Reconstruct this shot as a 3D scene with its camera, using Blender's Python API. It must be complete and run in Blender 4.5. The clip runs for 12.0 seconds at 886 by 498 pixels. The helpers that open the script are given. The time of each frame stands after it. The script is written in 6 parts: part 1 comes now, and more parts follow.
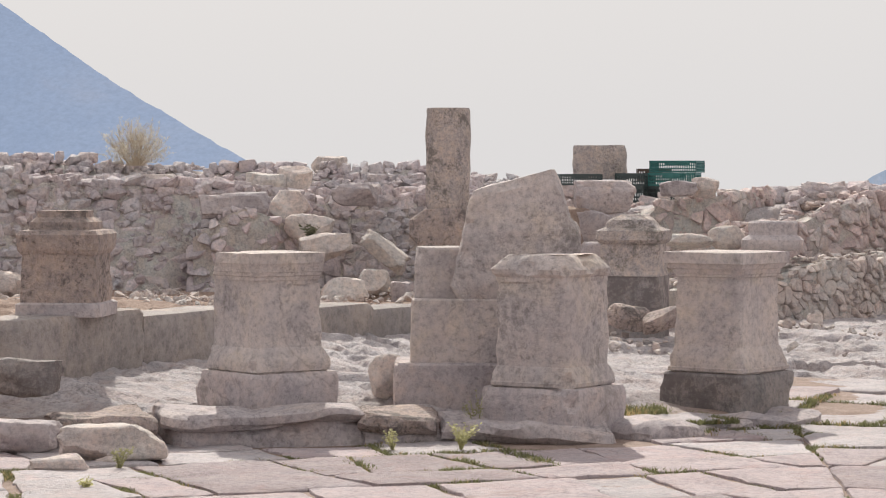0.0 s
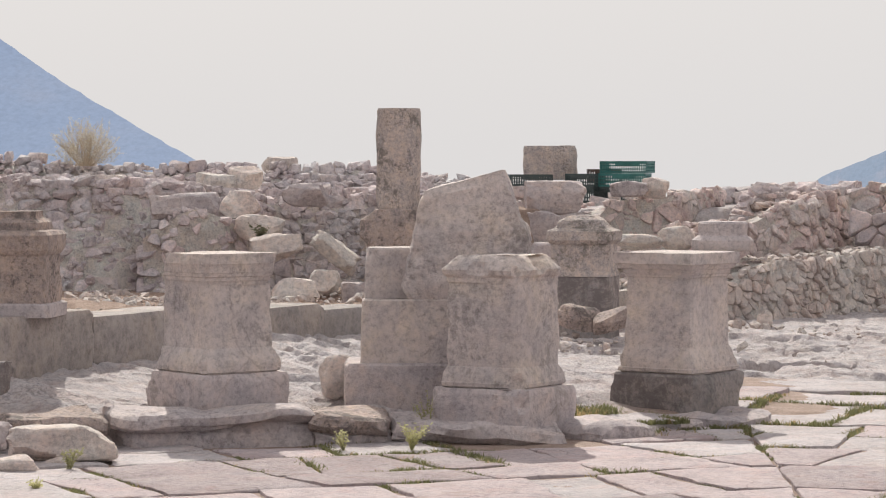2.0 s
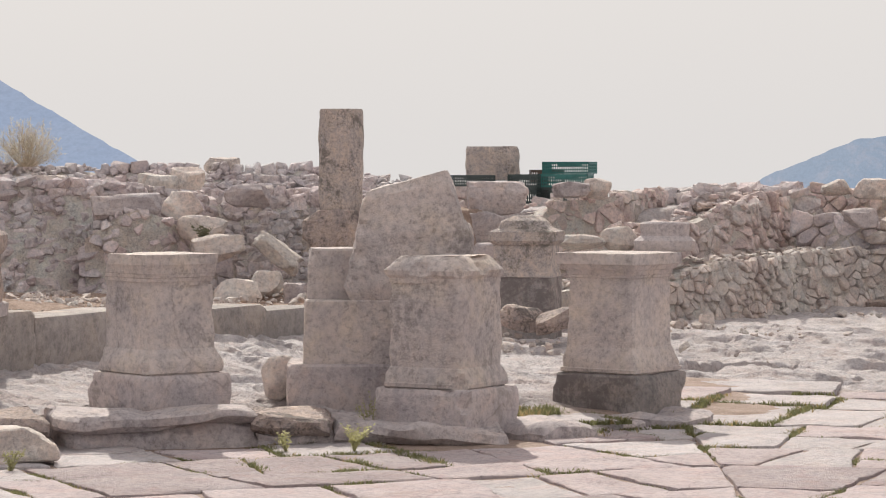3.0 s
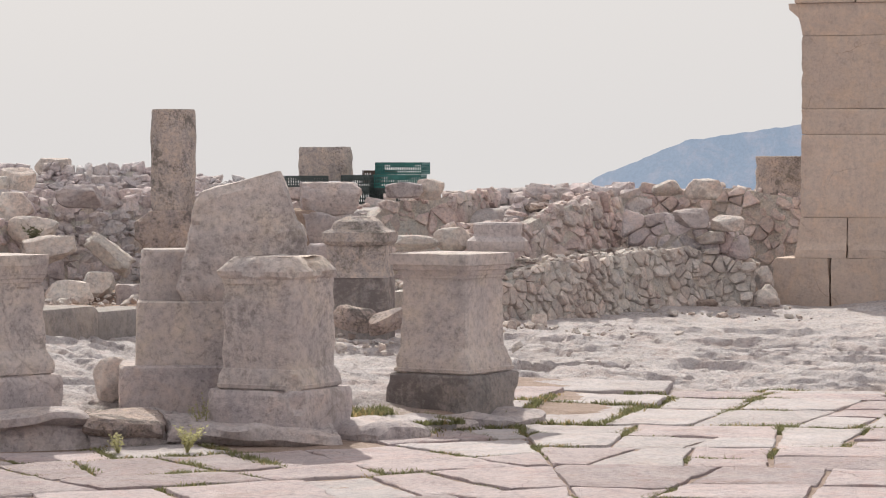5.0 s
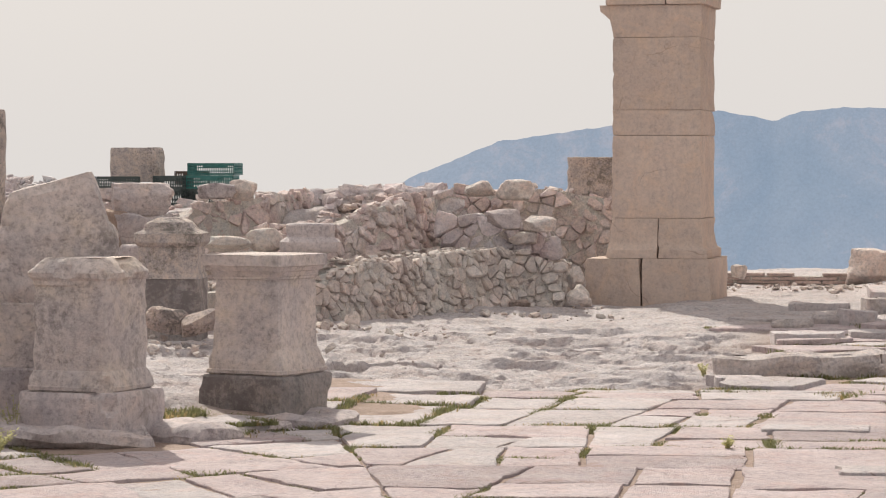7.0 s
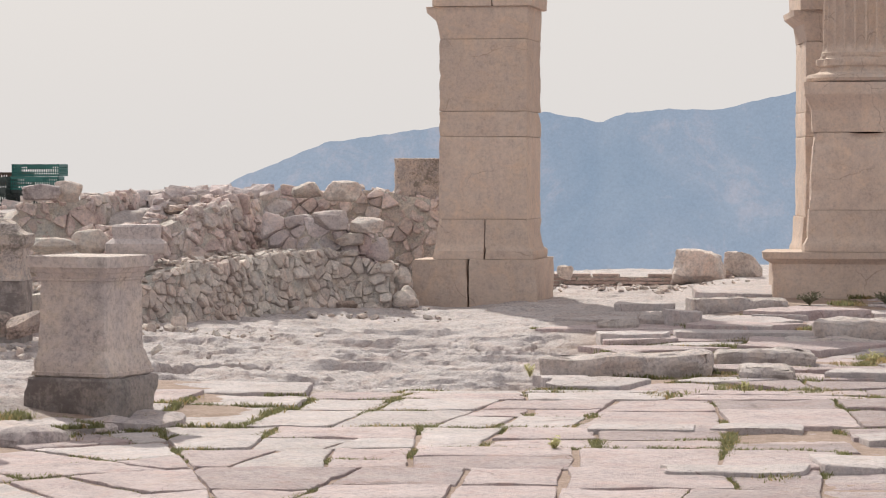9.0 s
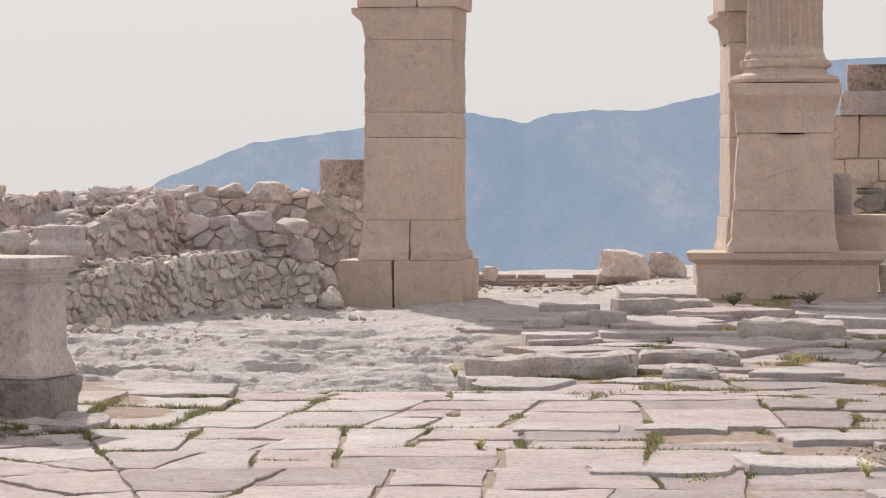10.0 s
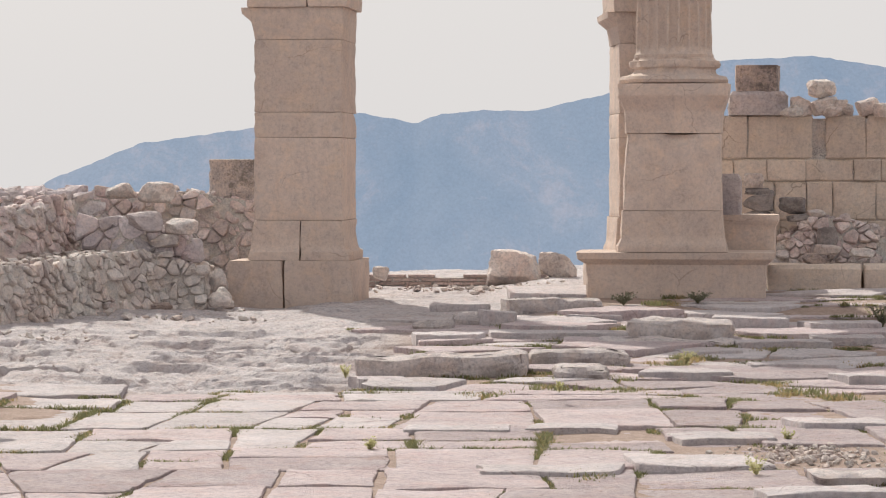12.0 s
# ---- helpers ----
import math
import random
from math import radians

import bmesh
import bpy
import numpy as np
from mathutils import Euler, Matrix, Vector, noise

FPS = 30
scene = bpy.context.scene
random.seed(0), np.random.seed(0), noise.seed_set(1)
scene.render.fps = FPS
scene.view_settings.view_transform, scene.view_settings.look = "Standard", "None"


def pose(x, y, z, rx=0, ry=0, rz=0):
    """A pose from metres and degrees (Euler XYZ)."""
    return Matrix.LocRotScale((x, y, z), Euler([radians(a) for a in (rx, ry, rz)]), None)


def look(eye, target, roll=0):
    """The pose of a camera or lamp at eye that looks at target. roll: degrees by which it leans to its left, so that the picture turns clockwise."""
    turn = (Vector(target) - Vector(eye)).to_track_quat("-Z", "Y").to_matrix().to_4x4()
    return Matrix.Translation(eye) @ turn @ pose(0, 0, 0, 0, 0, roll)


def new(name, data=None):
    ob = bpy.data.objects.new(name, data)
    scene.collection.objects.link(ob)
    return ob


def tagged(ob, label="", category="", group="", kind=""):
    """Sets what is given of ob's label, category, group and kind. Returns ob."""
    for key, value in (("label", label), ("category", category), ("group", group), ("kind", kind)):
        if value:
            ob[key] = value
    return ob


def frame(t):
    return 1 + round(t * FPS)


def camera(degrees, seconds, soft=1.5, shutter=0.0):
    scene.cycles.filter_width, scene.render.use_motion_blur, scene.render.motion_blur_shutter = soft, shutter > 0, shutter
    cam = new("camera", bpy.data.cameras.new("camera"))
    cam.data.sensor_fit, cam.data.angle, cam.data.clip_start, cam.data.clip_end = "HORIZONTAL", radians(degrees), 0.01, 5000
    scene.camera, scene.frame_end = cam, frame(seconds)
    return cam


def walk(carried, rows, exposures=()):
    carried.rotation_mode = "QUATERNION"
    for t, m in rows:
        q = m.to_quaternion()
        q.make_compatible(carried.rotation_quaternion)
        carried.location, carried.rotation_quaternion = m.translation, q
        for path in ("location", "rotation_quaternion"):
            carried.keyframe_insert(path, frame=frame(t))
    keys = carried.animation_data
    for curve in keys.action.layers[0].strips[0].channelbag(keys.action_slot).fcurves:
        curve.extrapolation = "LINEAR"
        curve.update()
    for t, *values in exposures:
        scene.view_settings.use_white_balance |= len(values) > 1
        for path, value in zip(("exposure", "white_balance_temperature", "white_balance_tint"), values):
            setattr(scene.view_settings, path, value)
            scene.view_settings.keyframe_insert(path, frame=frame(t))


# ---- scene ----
# A tripod pan over the ruins of an ancient agora; metres, z up, the lower pavement at z = 0.
cam = camera(18.0, 12.0, soft=1.1)
EYE = 1.7
# seconds, yaw, pitch, roll in degrees
ROWS = [
    (0.0, 16.759, -1.678, 0.011),
    (0.5, 16.618, -1.67, 0.008),
    (1.0, 16.435, -1.668, 0.003),
    (1.5, 16.138, -1.668, 0.003),
    (2.0, 15.746, -1.669, 0.004),
    (2.5, 15.209, -1.663, 0.002),
    (4.5, 12.114, -1.644, 0.012),
    (5.0, 11.151, -1.644, 0.012),
    (5.5, 10.226, -1.642, 0.006),
    (6.0, 9.224, -1.642, 0.009),
    (6.5, 8.29, -1.633, -0.006),
    (7.0, 7.321, -1.628, -0.006),
    (9.0, 3.779, -1.604, -0.009),
    (9.5, 3.014, -1.591, -0.009),
    (10.0, 2.245, -1.586, -0.005),
    (10.5, 1.592, -1.586, -0.011),
    (11.0, 0.973, -1.586, -0.011),
    (11.5, 0.469, -1.585, -0.011),
    (12.0, -0, -1.583, -0.002),
]
walk(cam, [(t, pose(0, 0, EYE, 90 + pitch, roll, yaw)) for t, yaw, pitch, roll in ROWS], [
    (0.0, 0, 6330, 10), (0.5, 0, 6330, 10), (1.0, 0, 6500, 10), (1.5, 0, 6440, 10), (2.0, 0, 6360, 10), (2.5, 0, 6460, 10), (4.5, 0, 6400, 10), (5.0, 0, 6400, 10), (5.5, 0, 6450, 10), (6.0, 0, 6450, 10),
    (6.5, 0, 6450, 10), (7.0, 0, 6600, 10), (9.0, 0, 6500, 10), (9.5, 0, 6460, 10), (10.0, 0, 6460, 10), (10.5, 0, 6460, 10), (11.0, 0, 6500, 10), (11.5, 0, 6720, 10), (12.0, 0, 6400, 10)])

# ---- light: low sun behind the ruins, bright hazy sky ----
SUN_EL, SUN_AZ = 37.0, 22.0   # azimuth counted from +y towards -x
sun_dir = Vector((-math.sin(radians(SUN_AZ)) * math.cos(radians(SUN_EL)), math.cos(radians(SUN_AZ)) * math.cos(radians(SUN_EL)), math.sin(radians(SUN_EL))))
sun = new("sun", bpy.data.lights.new("sun", "SUN"))
sun.data.energy, sun.data.angle, sun.data.color = 5.0, radians(0.6), (1.0, 0.94, 0.82)
sun.matrix_world = look(sun_dir * 50, (0, 0, 0))

world = bpy.data.worlds.new("hazy_sky")
scene.world = world
world.use_nodes = True
wn, wl = world.node_tree.nodes, world.node_tree.links
wn.clear()
w_out = wn.new("ShaderNodeOutputWorld")
sky = wn.new("ShaderNodeTexSky")
sky.sky_type = "NISHITA"
sky.sun_disc = False
sky.sun_elevation, sky.sun_rotation = radians(SUN_EL), radians(-SUN_AZ)
sky.dust_density, sky.air_density = 6.0, 1.0
bg_sky, bg_haze, w_add = wn.new("ShaderNodeBackground"), wn.new("ShaderNodeBackground"), wn.new("ShaderNodeAddShader")
bg_sky.inputs[1].default_value = 0.005
bg_haze.inputs[0].default_value = (0.705, 0.678, 0.660, 1)
bg_haze.inputs[1].default_value = 1.045
wl.new(sky.outputs[0], bg_sky.inputs[0])
wl.new(bg_sky.outputs[0], w_add.inputs[0])
wl.new(bg_haze.outputs[0], w_add.inputs[1])
wl.new(w_add.outputs[0], w_out.inputs[0])


# ---- materials ----
def material(name):
    m = bpy.data.materials.new(name)
    m.use_nodes = True
    nt = m.node_tree
    return m, nt, nt.nodes, nt.links, nt.nodes["Principled BSDF"]


def noise_node(nt, vec, scale, detail=6.0, rough=0.6, distort=0.0):
    n = nt.nodes.new("ShaderNodeTexNoise")
    n.inputs["Scale"].default_value, n.inputs["Detail"].default_value = scale, detail
    n.inputs["Roughness"].default_value, n.inputs["Distortion"].default_value = rough, distort
    nt.links.new(vec, n.inputs["Vector"])
    return n.outputs["Fac"]


def ramp_node(nt, fac, stops):
    r = nt.nodes.new("ShaderNodeValToRGB")
    while len(r.color_ramp.elements) < len(stops):
        r.color_ramp.elements.new(0.5)
    for e, (p, c) in zip(r.color_ramp.elements, stops):
        e.position = p
        e.color = (*c, 1) if len(c) == 3 else c
    nt.links.new(fac, r.inputs[0])
    return r.outputs[0]


def mix_node(nt, fac, a, b, mode="MIX"):
    n = nt.nodes.new("ShaderNodeMix")
    n.data_type, n.blend_type = "RGBA", mode
    for sock, v in ((n.inputs[0], fac), (n.inputs[6], a), (n.inputs[7], b)):
        if isinstance(v, (int, float)):
            sock.default_value = v
        elif isinstance(v, tuple):
            sock.default_value = (*v, 1)
        else:
            nt.links.new(v, sock)
    return n.outputs[2]


def grey(v):
    return (v, v, v)


def stone_material(name, low, high, tint, lichen=0.0, lichen_colour=(0.10, 0.095, 0.085), vary=0.25, relief=0.5, scale=1.0, grain=0.6, pale=0.0, streak=0.0, fleck=0.36, crack=0.0, stretch=1.0, mottle=0.6, blotch=1.0):
    """Weathered limestone: broad tone drift, blotches, grain, optional dark lichen and pale scratches."""
    m, nt, nodes, links, bsdf = material(name)
    geo = nodes.new("ShaderNodeNewGeometry")
    pos = geo.outputs["Position"]
    low, high, tint = [(c[0] * 0.738, c[1] * 0.785, c[2] * 0.868) for c in (low, high, tint)]
    info = nodes.new("ShaderNodeObjectInfo")
    broad = noise_node(nt, pos, 1.7 * scale, 5, 0.6, 0.6)
    col = mix_node(nt, ramp_node(nt, broad, [(0.3, grey(0)), (0.7, grey(1))]), low, high)
    warm = noise_node(nt, pos, 3.3 * scale, 6, 0.65, 1.0)
    col = mix_node(nt, ramp_node(nt, warm, [(0.5, grey(0)), (0.72, grey(0.75))]), col, tint)
    fine = noise_node(nt, pos, 26 * scale, 10, 0.8)
    col = mix_node(nt, grain, col, ramp_node(nt, fine, [(0.36, grey(0.35)), (0.5, grey(0.85)), (0.60, grey(1.0))]), "MULTIPLY")
    patch = mix_node(nt, 0.4 * blotch, noise_node(nt, pos, 6.0 * scale * blotch, 13, 0.80, 0.2), noise_node(nt, pos, 30 * scale, 8, 0.8))
    col = mix_node(nt, mottle, col, ramp_node(nt, patch, [(0.405, (0.56, 0.585, 0.63)), (0.452, (0.81, 0.835, 0.87)), (0.49, grey(1.0)), (0.60, (1.24, 1.18, 1.07))]), "MULTIPLY")
    if fleck > 0:
        fl = noise_node(nt, pos, 34 * scale, 7, 0.7, 0.3)
        where = noise_node(nt, pos, 2.6 * scale, 4, 0.6)
        fl = mix_node(nt, 0.38, fl, where)
        col = mix_node(nt, ramp_node(nt, fl, [(0.535, grey(0)), (0.60, grey(fleck))]), col, mix_node(nt, 1.0, col, grey(0.42), "MULTIPLY"))
    if streak > 0:
        mp = nodes.new("ShaderNodeMapping")
        mp.inputs["Scale"].default_value = (9, 9, 1.1)
        links.new(pos, mp.inputs["Vector"])
        st = noise_node(nt, mp.outputs[0], 1.0, 7, 0.65, 0.8)
        col = mix_node(nt, ramp_node(nt, st, [(0.50, grey(0)), (0.66, grey(streak))]), col, mix_node(nt, 1.0, col, (0.60, 0.61, 0.63), "MULTIPLY"))
    if lichen > 0:
        spot = noise_node(nt, pos, 11 * scale, 9, 0.78, 0.4)
        area = noise_node(nt, pos, 1.9 * scale, 3, 0.5)
        mask = mix_node(nt, 0.5, spot, area)
        edge = 0.62 - 0.16 * lichen
        col = mix_node(nt, ramp_node(nt, mask, [(edge, grey(0)), (edge + 0.06, grey(0.85))]), col, lichen_colour)
    if pale > 0:
        pl = noise_node(nt, pos, 15 * scale, 9, 0.8, 1.5)
        col = mix_node(nt, ramp_node(nt, pl, [(0.60, grey(0)), (0.66, grey(pale))]), col, (0.62, 0.56, 0.50))
    if crack > 0:
        bent = nodes.new("ShaderNodeTexNoise")
        bent.inputs["Scale"].default_value, bent.inputs["Detail"].default_value = 2.2, 5
        links.new(pos, bent.inputs["Vector"])
        cell = nodes.new("ShaderNodeTexVoronoi")
        cell.feature = "DISTANCE_TO_EDGE"
        cell.inputs["Scale"].default_value = 1.1 * scale
        links.new(mix_node(nt, 0.32, pos, bent.outputs["Color"], "ADD"), cell.inputs["Vector"])
        line = ramp_node(nt, cell.outputs["Distance"], [(0.0, grey(1)), (0.007, grey(0))])
        there = ramp_node(nt, noise_node(nt, pos, 1.3, 3), [(0.50, grey(0)), (0.60, grey(crack))])
        col = mix_node(nt, mix_node(nt, 1.0, line, there, "MULTIPLY"), col, mix_node(nt, 1.0, col, (0.48, 0.45, 0.43), "MULTIPLY"))
    hsv = nodes.new("ShaderNodeHueSaturation")
    mr = nodes.new("ShaderNodeMapRange")
    mr.inputs[3].default_value, mr.inputs[4].default_value = 1 - vary, 1 + vary * 0.6
    links.new(info.outputs["Random"], mr.inputs[0])
    links.new(mr.outputs[0], hsv.inputs["Value"])
    links.new(col, hsv.inputs["Color"])
    links.new(hsv.outputs[0], bsdf.inputs["Base Color"])
    bsdf.inputs["Roughness"].default_value = 0.92
    bsdf.inputs["Specular IOR Level"].default_value = 0.25
    if stretch != 1:
        flat = nodes.new("ShaderNodeMapping")
        flat.inputs["Scale"].default_value = (1, 1 / stretch, 1)
        links.new(pos, flat.inputs["Vector"])
        pos = flat.outputs[0]
    h1 = noise_node(nt, pos, 8 * scale, 9, 0.7)
    h2 = noise_node(nt, pos, 45 * scale, 6, 0.75)
    hm = mix_node(nt, 0.35, h1, h2)
    bump = nodes.new("ShaderNodeBump")
    bump.inputs["Strength"].default_value, bump.inputs["Distance"].default_value = relief, 0.06
    links.new(hm, bump.inputs["Height"])
    links.new(bump.outputs[0], bsdf.inputs["Normal"])
    return m


def plain_material(name, a, b, scale=20.0, roughness=0.6, vary=0.15, relief=0.15, thin=0.0):
    m, nt, nodes, links, bsdf = material(name)
    geo = nodes.new("ShaderNodeNewGeometry")
    info = nodes.new("ShaderNodeObjectInfo")
    f = noise_node(nt, geo.outputs["Position"], scale, 5)
    col = mix_node(nt, ramp_node(nt, f, [(0.3, grey(0)), (0.7, grey(1))]), a, b)
    hsv = nodes.new("ShaderNodeHueSaturation")
    mr = nodes.new("ShaderNodeMapRange")
    mr.inputs[3].default_value, mr.inputs[4].default_value = 1 - vary, 1 + vary
    links.new(info.outputs["Random"], mr.inputs[0])
    links.new(mr.outputs[0], hsv.inputs["Value"])
    links.new(col, hsv.inputs["Color"])
    links.new(hsv.outputs[0], bsdf.inputs["Base Color"])
    bsdf.inputs["Roughness"].default_value = roughness
    bump = nodes.new("ShaderNodeBump")
    bump.inputs["Strength"].default_value, bump.inputs["Distance"].default_value = relief, 0.01
    links.new(f, bump.inputs["Height"])
    links.new(bump.outputs[0], bsdf.inputs["Normal"])
    if thin > 0:
        leaf, mixer = nodes.new("ShaderNodeBsdfTranslucent"), nodes.new("ShaderNodeMixShader")
        links.new(hsv.outputs[0], leaf.inputs["Color"])
        mixer.inputs[0].default_value = thin
        links.new(bsdf.outputs[0], mixer.inputs[1])
        links.new(leaf.outputs[0], mixer.inputs[2])
        links.new(mixer.outputs[0], nodes["Material Output"].inputs["Surface"])
    return m


LIMESTONE = stone_material("limestone", (0.634, 0.527, 0.489), (0.859, 0.714, 0.646), (0.893, 0.677, 0.559), lichen=0.32, lichen_colour=(0.34, 0.30, 0.285), relief=0.6, vary=0.07, streak=0.1, fleck=0.5, grain=0.6, pale=0.25, crack=0.4, scale=0.8, mottle=0.42, blotch=0.5)
ALTAR_STONE = stone_material("altar_limestone", (0.711, 0.583, 0.520), (0.935, 0.777, 0.675), (0.935, 0.756, 0.591), lichen=0.3, lichen_colour=(0.335, 0.300, 0.285), relief=0.65, vary=0.05, streak=0.12, fleck=0.5, grain=0.6, pale=0.35, crack=0.4, scale=0.8, mottle=0.5, blotch=0.45)
PIER_STONE = stone_material("pier_limestone", (0.737, 0.556, 0.440), (0.872, 0.673, 0.536), (0.908, 0.648, 0.466), lichen=0.30, lichen_colour=(0.50, 0.42, 0.385), relief=0.35, vary=0.10, pale=0.45, streak=0.15, fleck=0.12, grain=0.30, crack=0.6, mottle=0.38)
ASHLAR_STONE = stone_material("ashlar_limestone", (0.818, 0.623, 0.484), (0.926, 0.751, 0.596), (0.926, 0.709, 0.519), lichen=0.3, lichen_colour=(0.50, 0.42, 0.38), relief=0.4, vary=0.12, pale=0.5, streak=0.15, fleck=0.2, grain=0.35, crack=0.9, mottle=0.4)
BLOCK_STONE = stone_material("rough_block_limestone", (0.658, 0.551, 0.498), (0.870, 0.739, 0.661), (0.870, 0.670, 0.549), lichen=0.42, lichen_colour=(0.36, 0.32, 0.30), relief=0.8, vary=0.10, streak=0.15, fleck=0.5, grain=0.45, crack=0.8)
GREY_STONE = stone_material("lichen_grey_limestone", (0.523, 0.403, 0.341), (0.798, 0.610, 0.510), (0.885, 0.638, 0.501), lichen=0.58, lichen_colour=(0.130, 0.112, 0.108), relief=0.8, vary=0.08, pale=0.6, streak=0.3, fleck=0.9, mottle=0.9)
DARK_STONE = stone_material("dark_stained_limestone", (0.336, 0.286, 0.253), (0.515, 0.431, 0.380), (0.605, 0.482, 0.398), lichen=0.7, lichen_colour=(0.165, 0.140, 0.140), relief=0.45, vary=0.1, streak=0.3, fleck=0.4)
KERB_STONE = stone_material("stained_kerb_limestone", (0.409, 0.347, 0.304), (0.601, 0.501, 0.434), (0.704, 0.545, 0.429), lichen=0.38, lichen_colour=(0.190, 0.165, 0.158), relief=0.6, vary=0.12, streak=0, fleck=0.25, scale=0.5, mottle=0.4)
RUBBLE_STONE = stone_material("rubble_limestone", (0.843, 0.640, 0.590), (0.950, 0.865, 0.810), (0.950, 0.744, 0.619), lichen=0.28, lichen_colour=(0.35, 0.30, 0.29), relief=0.6, vary=0.24)
WARM_RUBBLE = stone_material("warm_mortared_rubble", (0.909, 0.630, 0.550), (0.950, 0.842, 0.749), (0.950, 0.742, 0.572), lichen=0.3, lichen_colour=(0.36, 0.30, 0.28), relief=0.6, vary=0.2)
PALE_RUBBLE = stone_material("pale_limestone_boulder", (0.863, 0.669, 0.566), (0.950, 0.843, 0.728), (0.950, 0.691, 0.551), lichen=0.25, lichen_colour=(0.40, 0.35, 0.335), relief=0.5, vary=0.16)
SPOT_STONE = stone_material("spotted_grey_limestone", (0.696, 0.565, 0.483), (0.931, 0.757, 0.650), (0.835, 0.658, 0.552), lichen=0.5, lichen_colour=(0.20, 0.18, 0.165), relief=0.8, vary=0.06, pale=0.95, scale=1.4, fleck=0.8, streak=0.35, mottle=0.95)
MORTAR = stone_material("lime_mortar_and_earth", (0.823, 0.649, 0.554), (0.950, 0.890, 0.776), (0.950, 0.766, 0.592), lichen=0.3, lichen_colour=(0.36, 0.31, 0.285), relief=0.9, scale=1.6, vary=0.05, fleck=0.6)
PAVING = stone_material("worn_paving_limestone", (0.667, 0.564, 0.518), (0.829, 0.714, 0.662), (0.782, 0.590, 0.525), lichen=0.3, lichen_colour=(0.400, 0.335, 0.315), relief=0.75, vary=0.09, fleck=0.35, grain=0.45, crack=0.9, stretch=1.6, mottle=0.42)
PINK_PAVING = stone_material("pink_paving_limestone", (0.538, 0.412, 0.378), (0.662, 0.540, 0.505), (0.606, 0.416, 0.373), lichen=0.3, lichen_colour=(0.36, 0.27, 0.25), relief=0.9, vary=0.08, fleck=0.35, grain=0.5, crack=0.9, stretch=1.6, mottle=0.42)
ROSE_PAVING = stone_material("rose_paving_limestone", (0.639, 0.496, 0.460), (0.785, 0.634, 0.588), (0.732, 0.499, 0.439), lichen=0.3, lichen_colour=(0.40, 0.31, 0.29), relief=0.8, vary=0.08, fleck=0.35, grain=0.45, crack=0.9, stretch=1.6, mottle=0.42)
BEDROCK = stone_material("bedrock", (0.658, 0.559, 0.511), (0.825, 0.719, 0.664), (0.752, 0.570, 0.497), lichen=0.35, lichen_colour=(0.42, 0.35, 0.335), relief=0.8, vary=0.0, fleck=0.6, grain=0.6, stretch=1.3, mottle=0.42)


def add_soil(m):
    """Lays reddish gravelly soil over a stone where the mesh's "soil" attribute says so."""
    nt = m.node_tree
    bsdf = nt.nodes["Principled BSDF"]
    geo = nt.nodes.new("ShaderNodeNewGeometry")
    att = nt.nodes.new("ShaderNodeAttribute")
    att.attribute_name = "soil"
    pos = geo.outputs["Position"]
    soil = mix_node(nt, ramp_node(nt, noise_node(nt, pos, 7, 9, 0.75), [(0.35, grey(0)), (0.65, grey(1))]), (0.315, 0.218, 0.172), (0.47, 0.350, 0.290))
    speck = ramp_node(nt, noise_node(nt, pos, 45, 6, 0.8), [(0.40, grey(0.45)), (0.62, grey(1))])
    soil = mix_node(nt, 0.6, soil, speck, "MULTIPLY")
    rock = bsdf.inputs["Base Color"].links[0].from_socket
    nt.links.new(mix_node(nt, att.outputs["Fac"], rock, soil), bsdf.inputs["Base Color"])


add_soil(BEDROCK)
CLAY_BRICK = stone_material("thin_clay_brick", (0.648, 0.466, 0.386), (0.792, 0.604, 0.515), (0.828, 0.661, 0.571), lichen=0.15, relief=0.6, vary=0.25)
CRATE_GREEN = plain_material("green_crate_plastic", (0.022, 0.130, 0.120), (0.04, 0.185, 0.172), 14, 0.45, 0.2)
CRATE_DARK = plain_material("black_crate_plastic", (0.03, 0.045, 0.045), (0.055, 0.075, 0.075), 14, 0.5, 0.3)
CRATE_BROWN = plain_material("brown_crate_plastic", (0.10, 0.06, 0.05), (0.15, 0.10, 0.08), 14, 0.5, 0.2)
GRASS = plain_material("green_grass", (0.130, 0.135, 0.062), (0.245, 0.240, 0.120), 5, 0.8, 0.2, thin=0.45)
DRY_GRASS = plain_material("dry_grass", (0.36, 0.27, 0.13), (0.48, 0.38, 0.20), 3, 0.85, 0.2, thin=0.5)
WEED = plain_material("grey_green_weed", (0.40, 0.39, 0.20), (0.60, 0.57, 0.34), 6, 0.8, 0.2, thin=0.5)
BUSH_LEAF = plain_material("dusty_bush_leaves", (0.55, 0.52, 0.43), (0.80, 0.76, 0.68), 9, 0.85, 0.2, thin=0.5)
THISTLE = plain_material("dark_thistle", (0.10, 0.10, 0.06), (0.18, 0.175, 0.11), 9, 0.8, 0.2)
BUSH_STEM = plain_material("dry_bush_stems", (0.38, 0.31, 0.23), (0.55, 0.47, 0.37), 9, 0.85, 0.2)


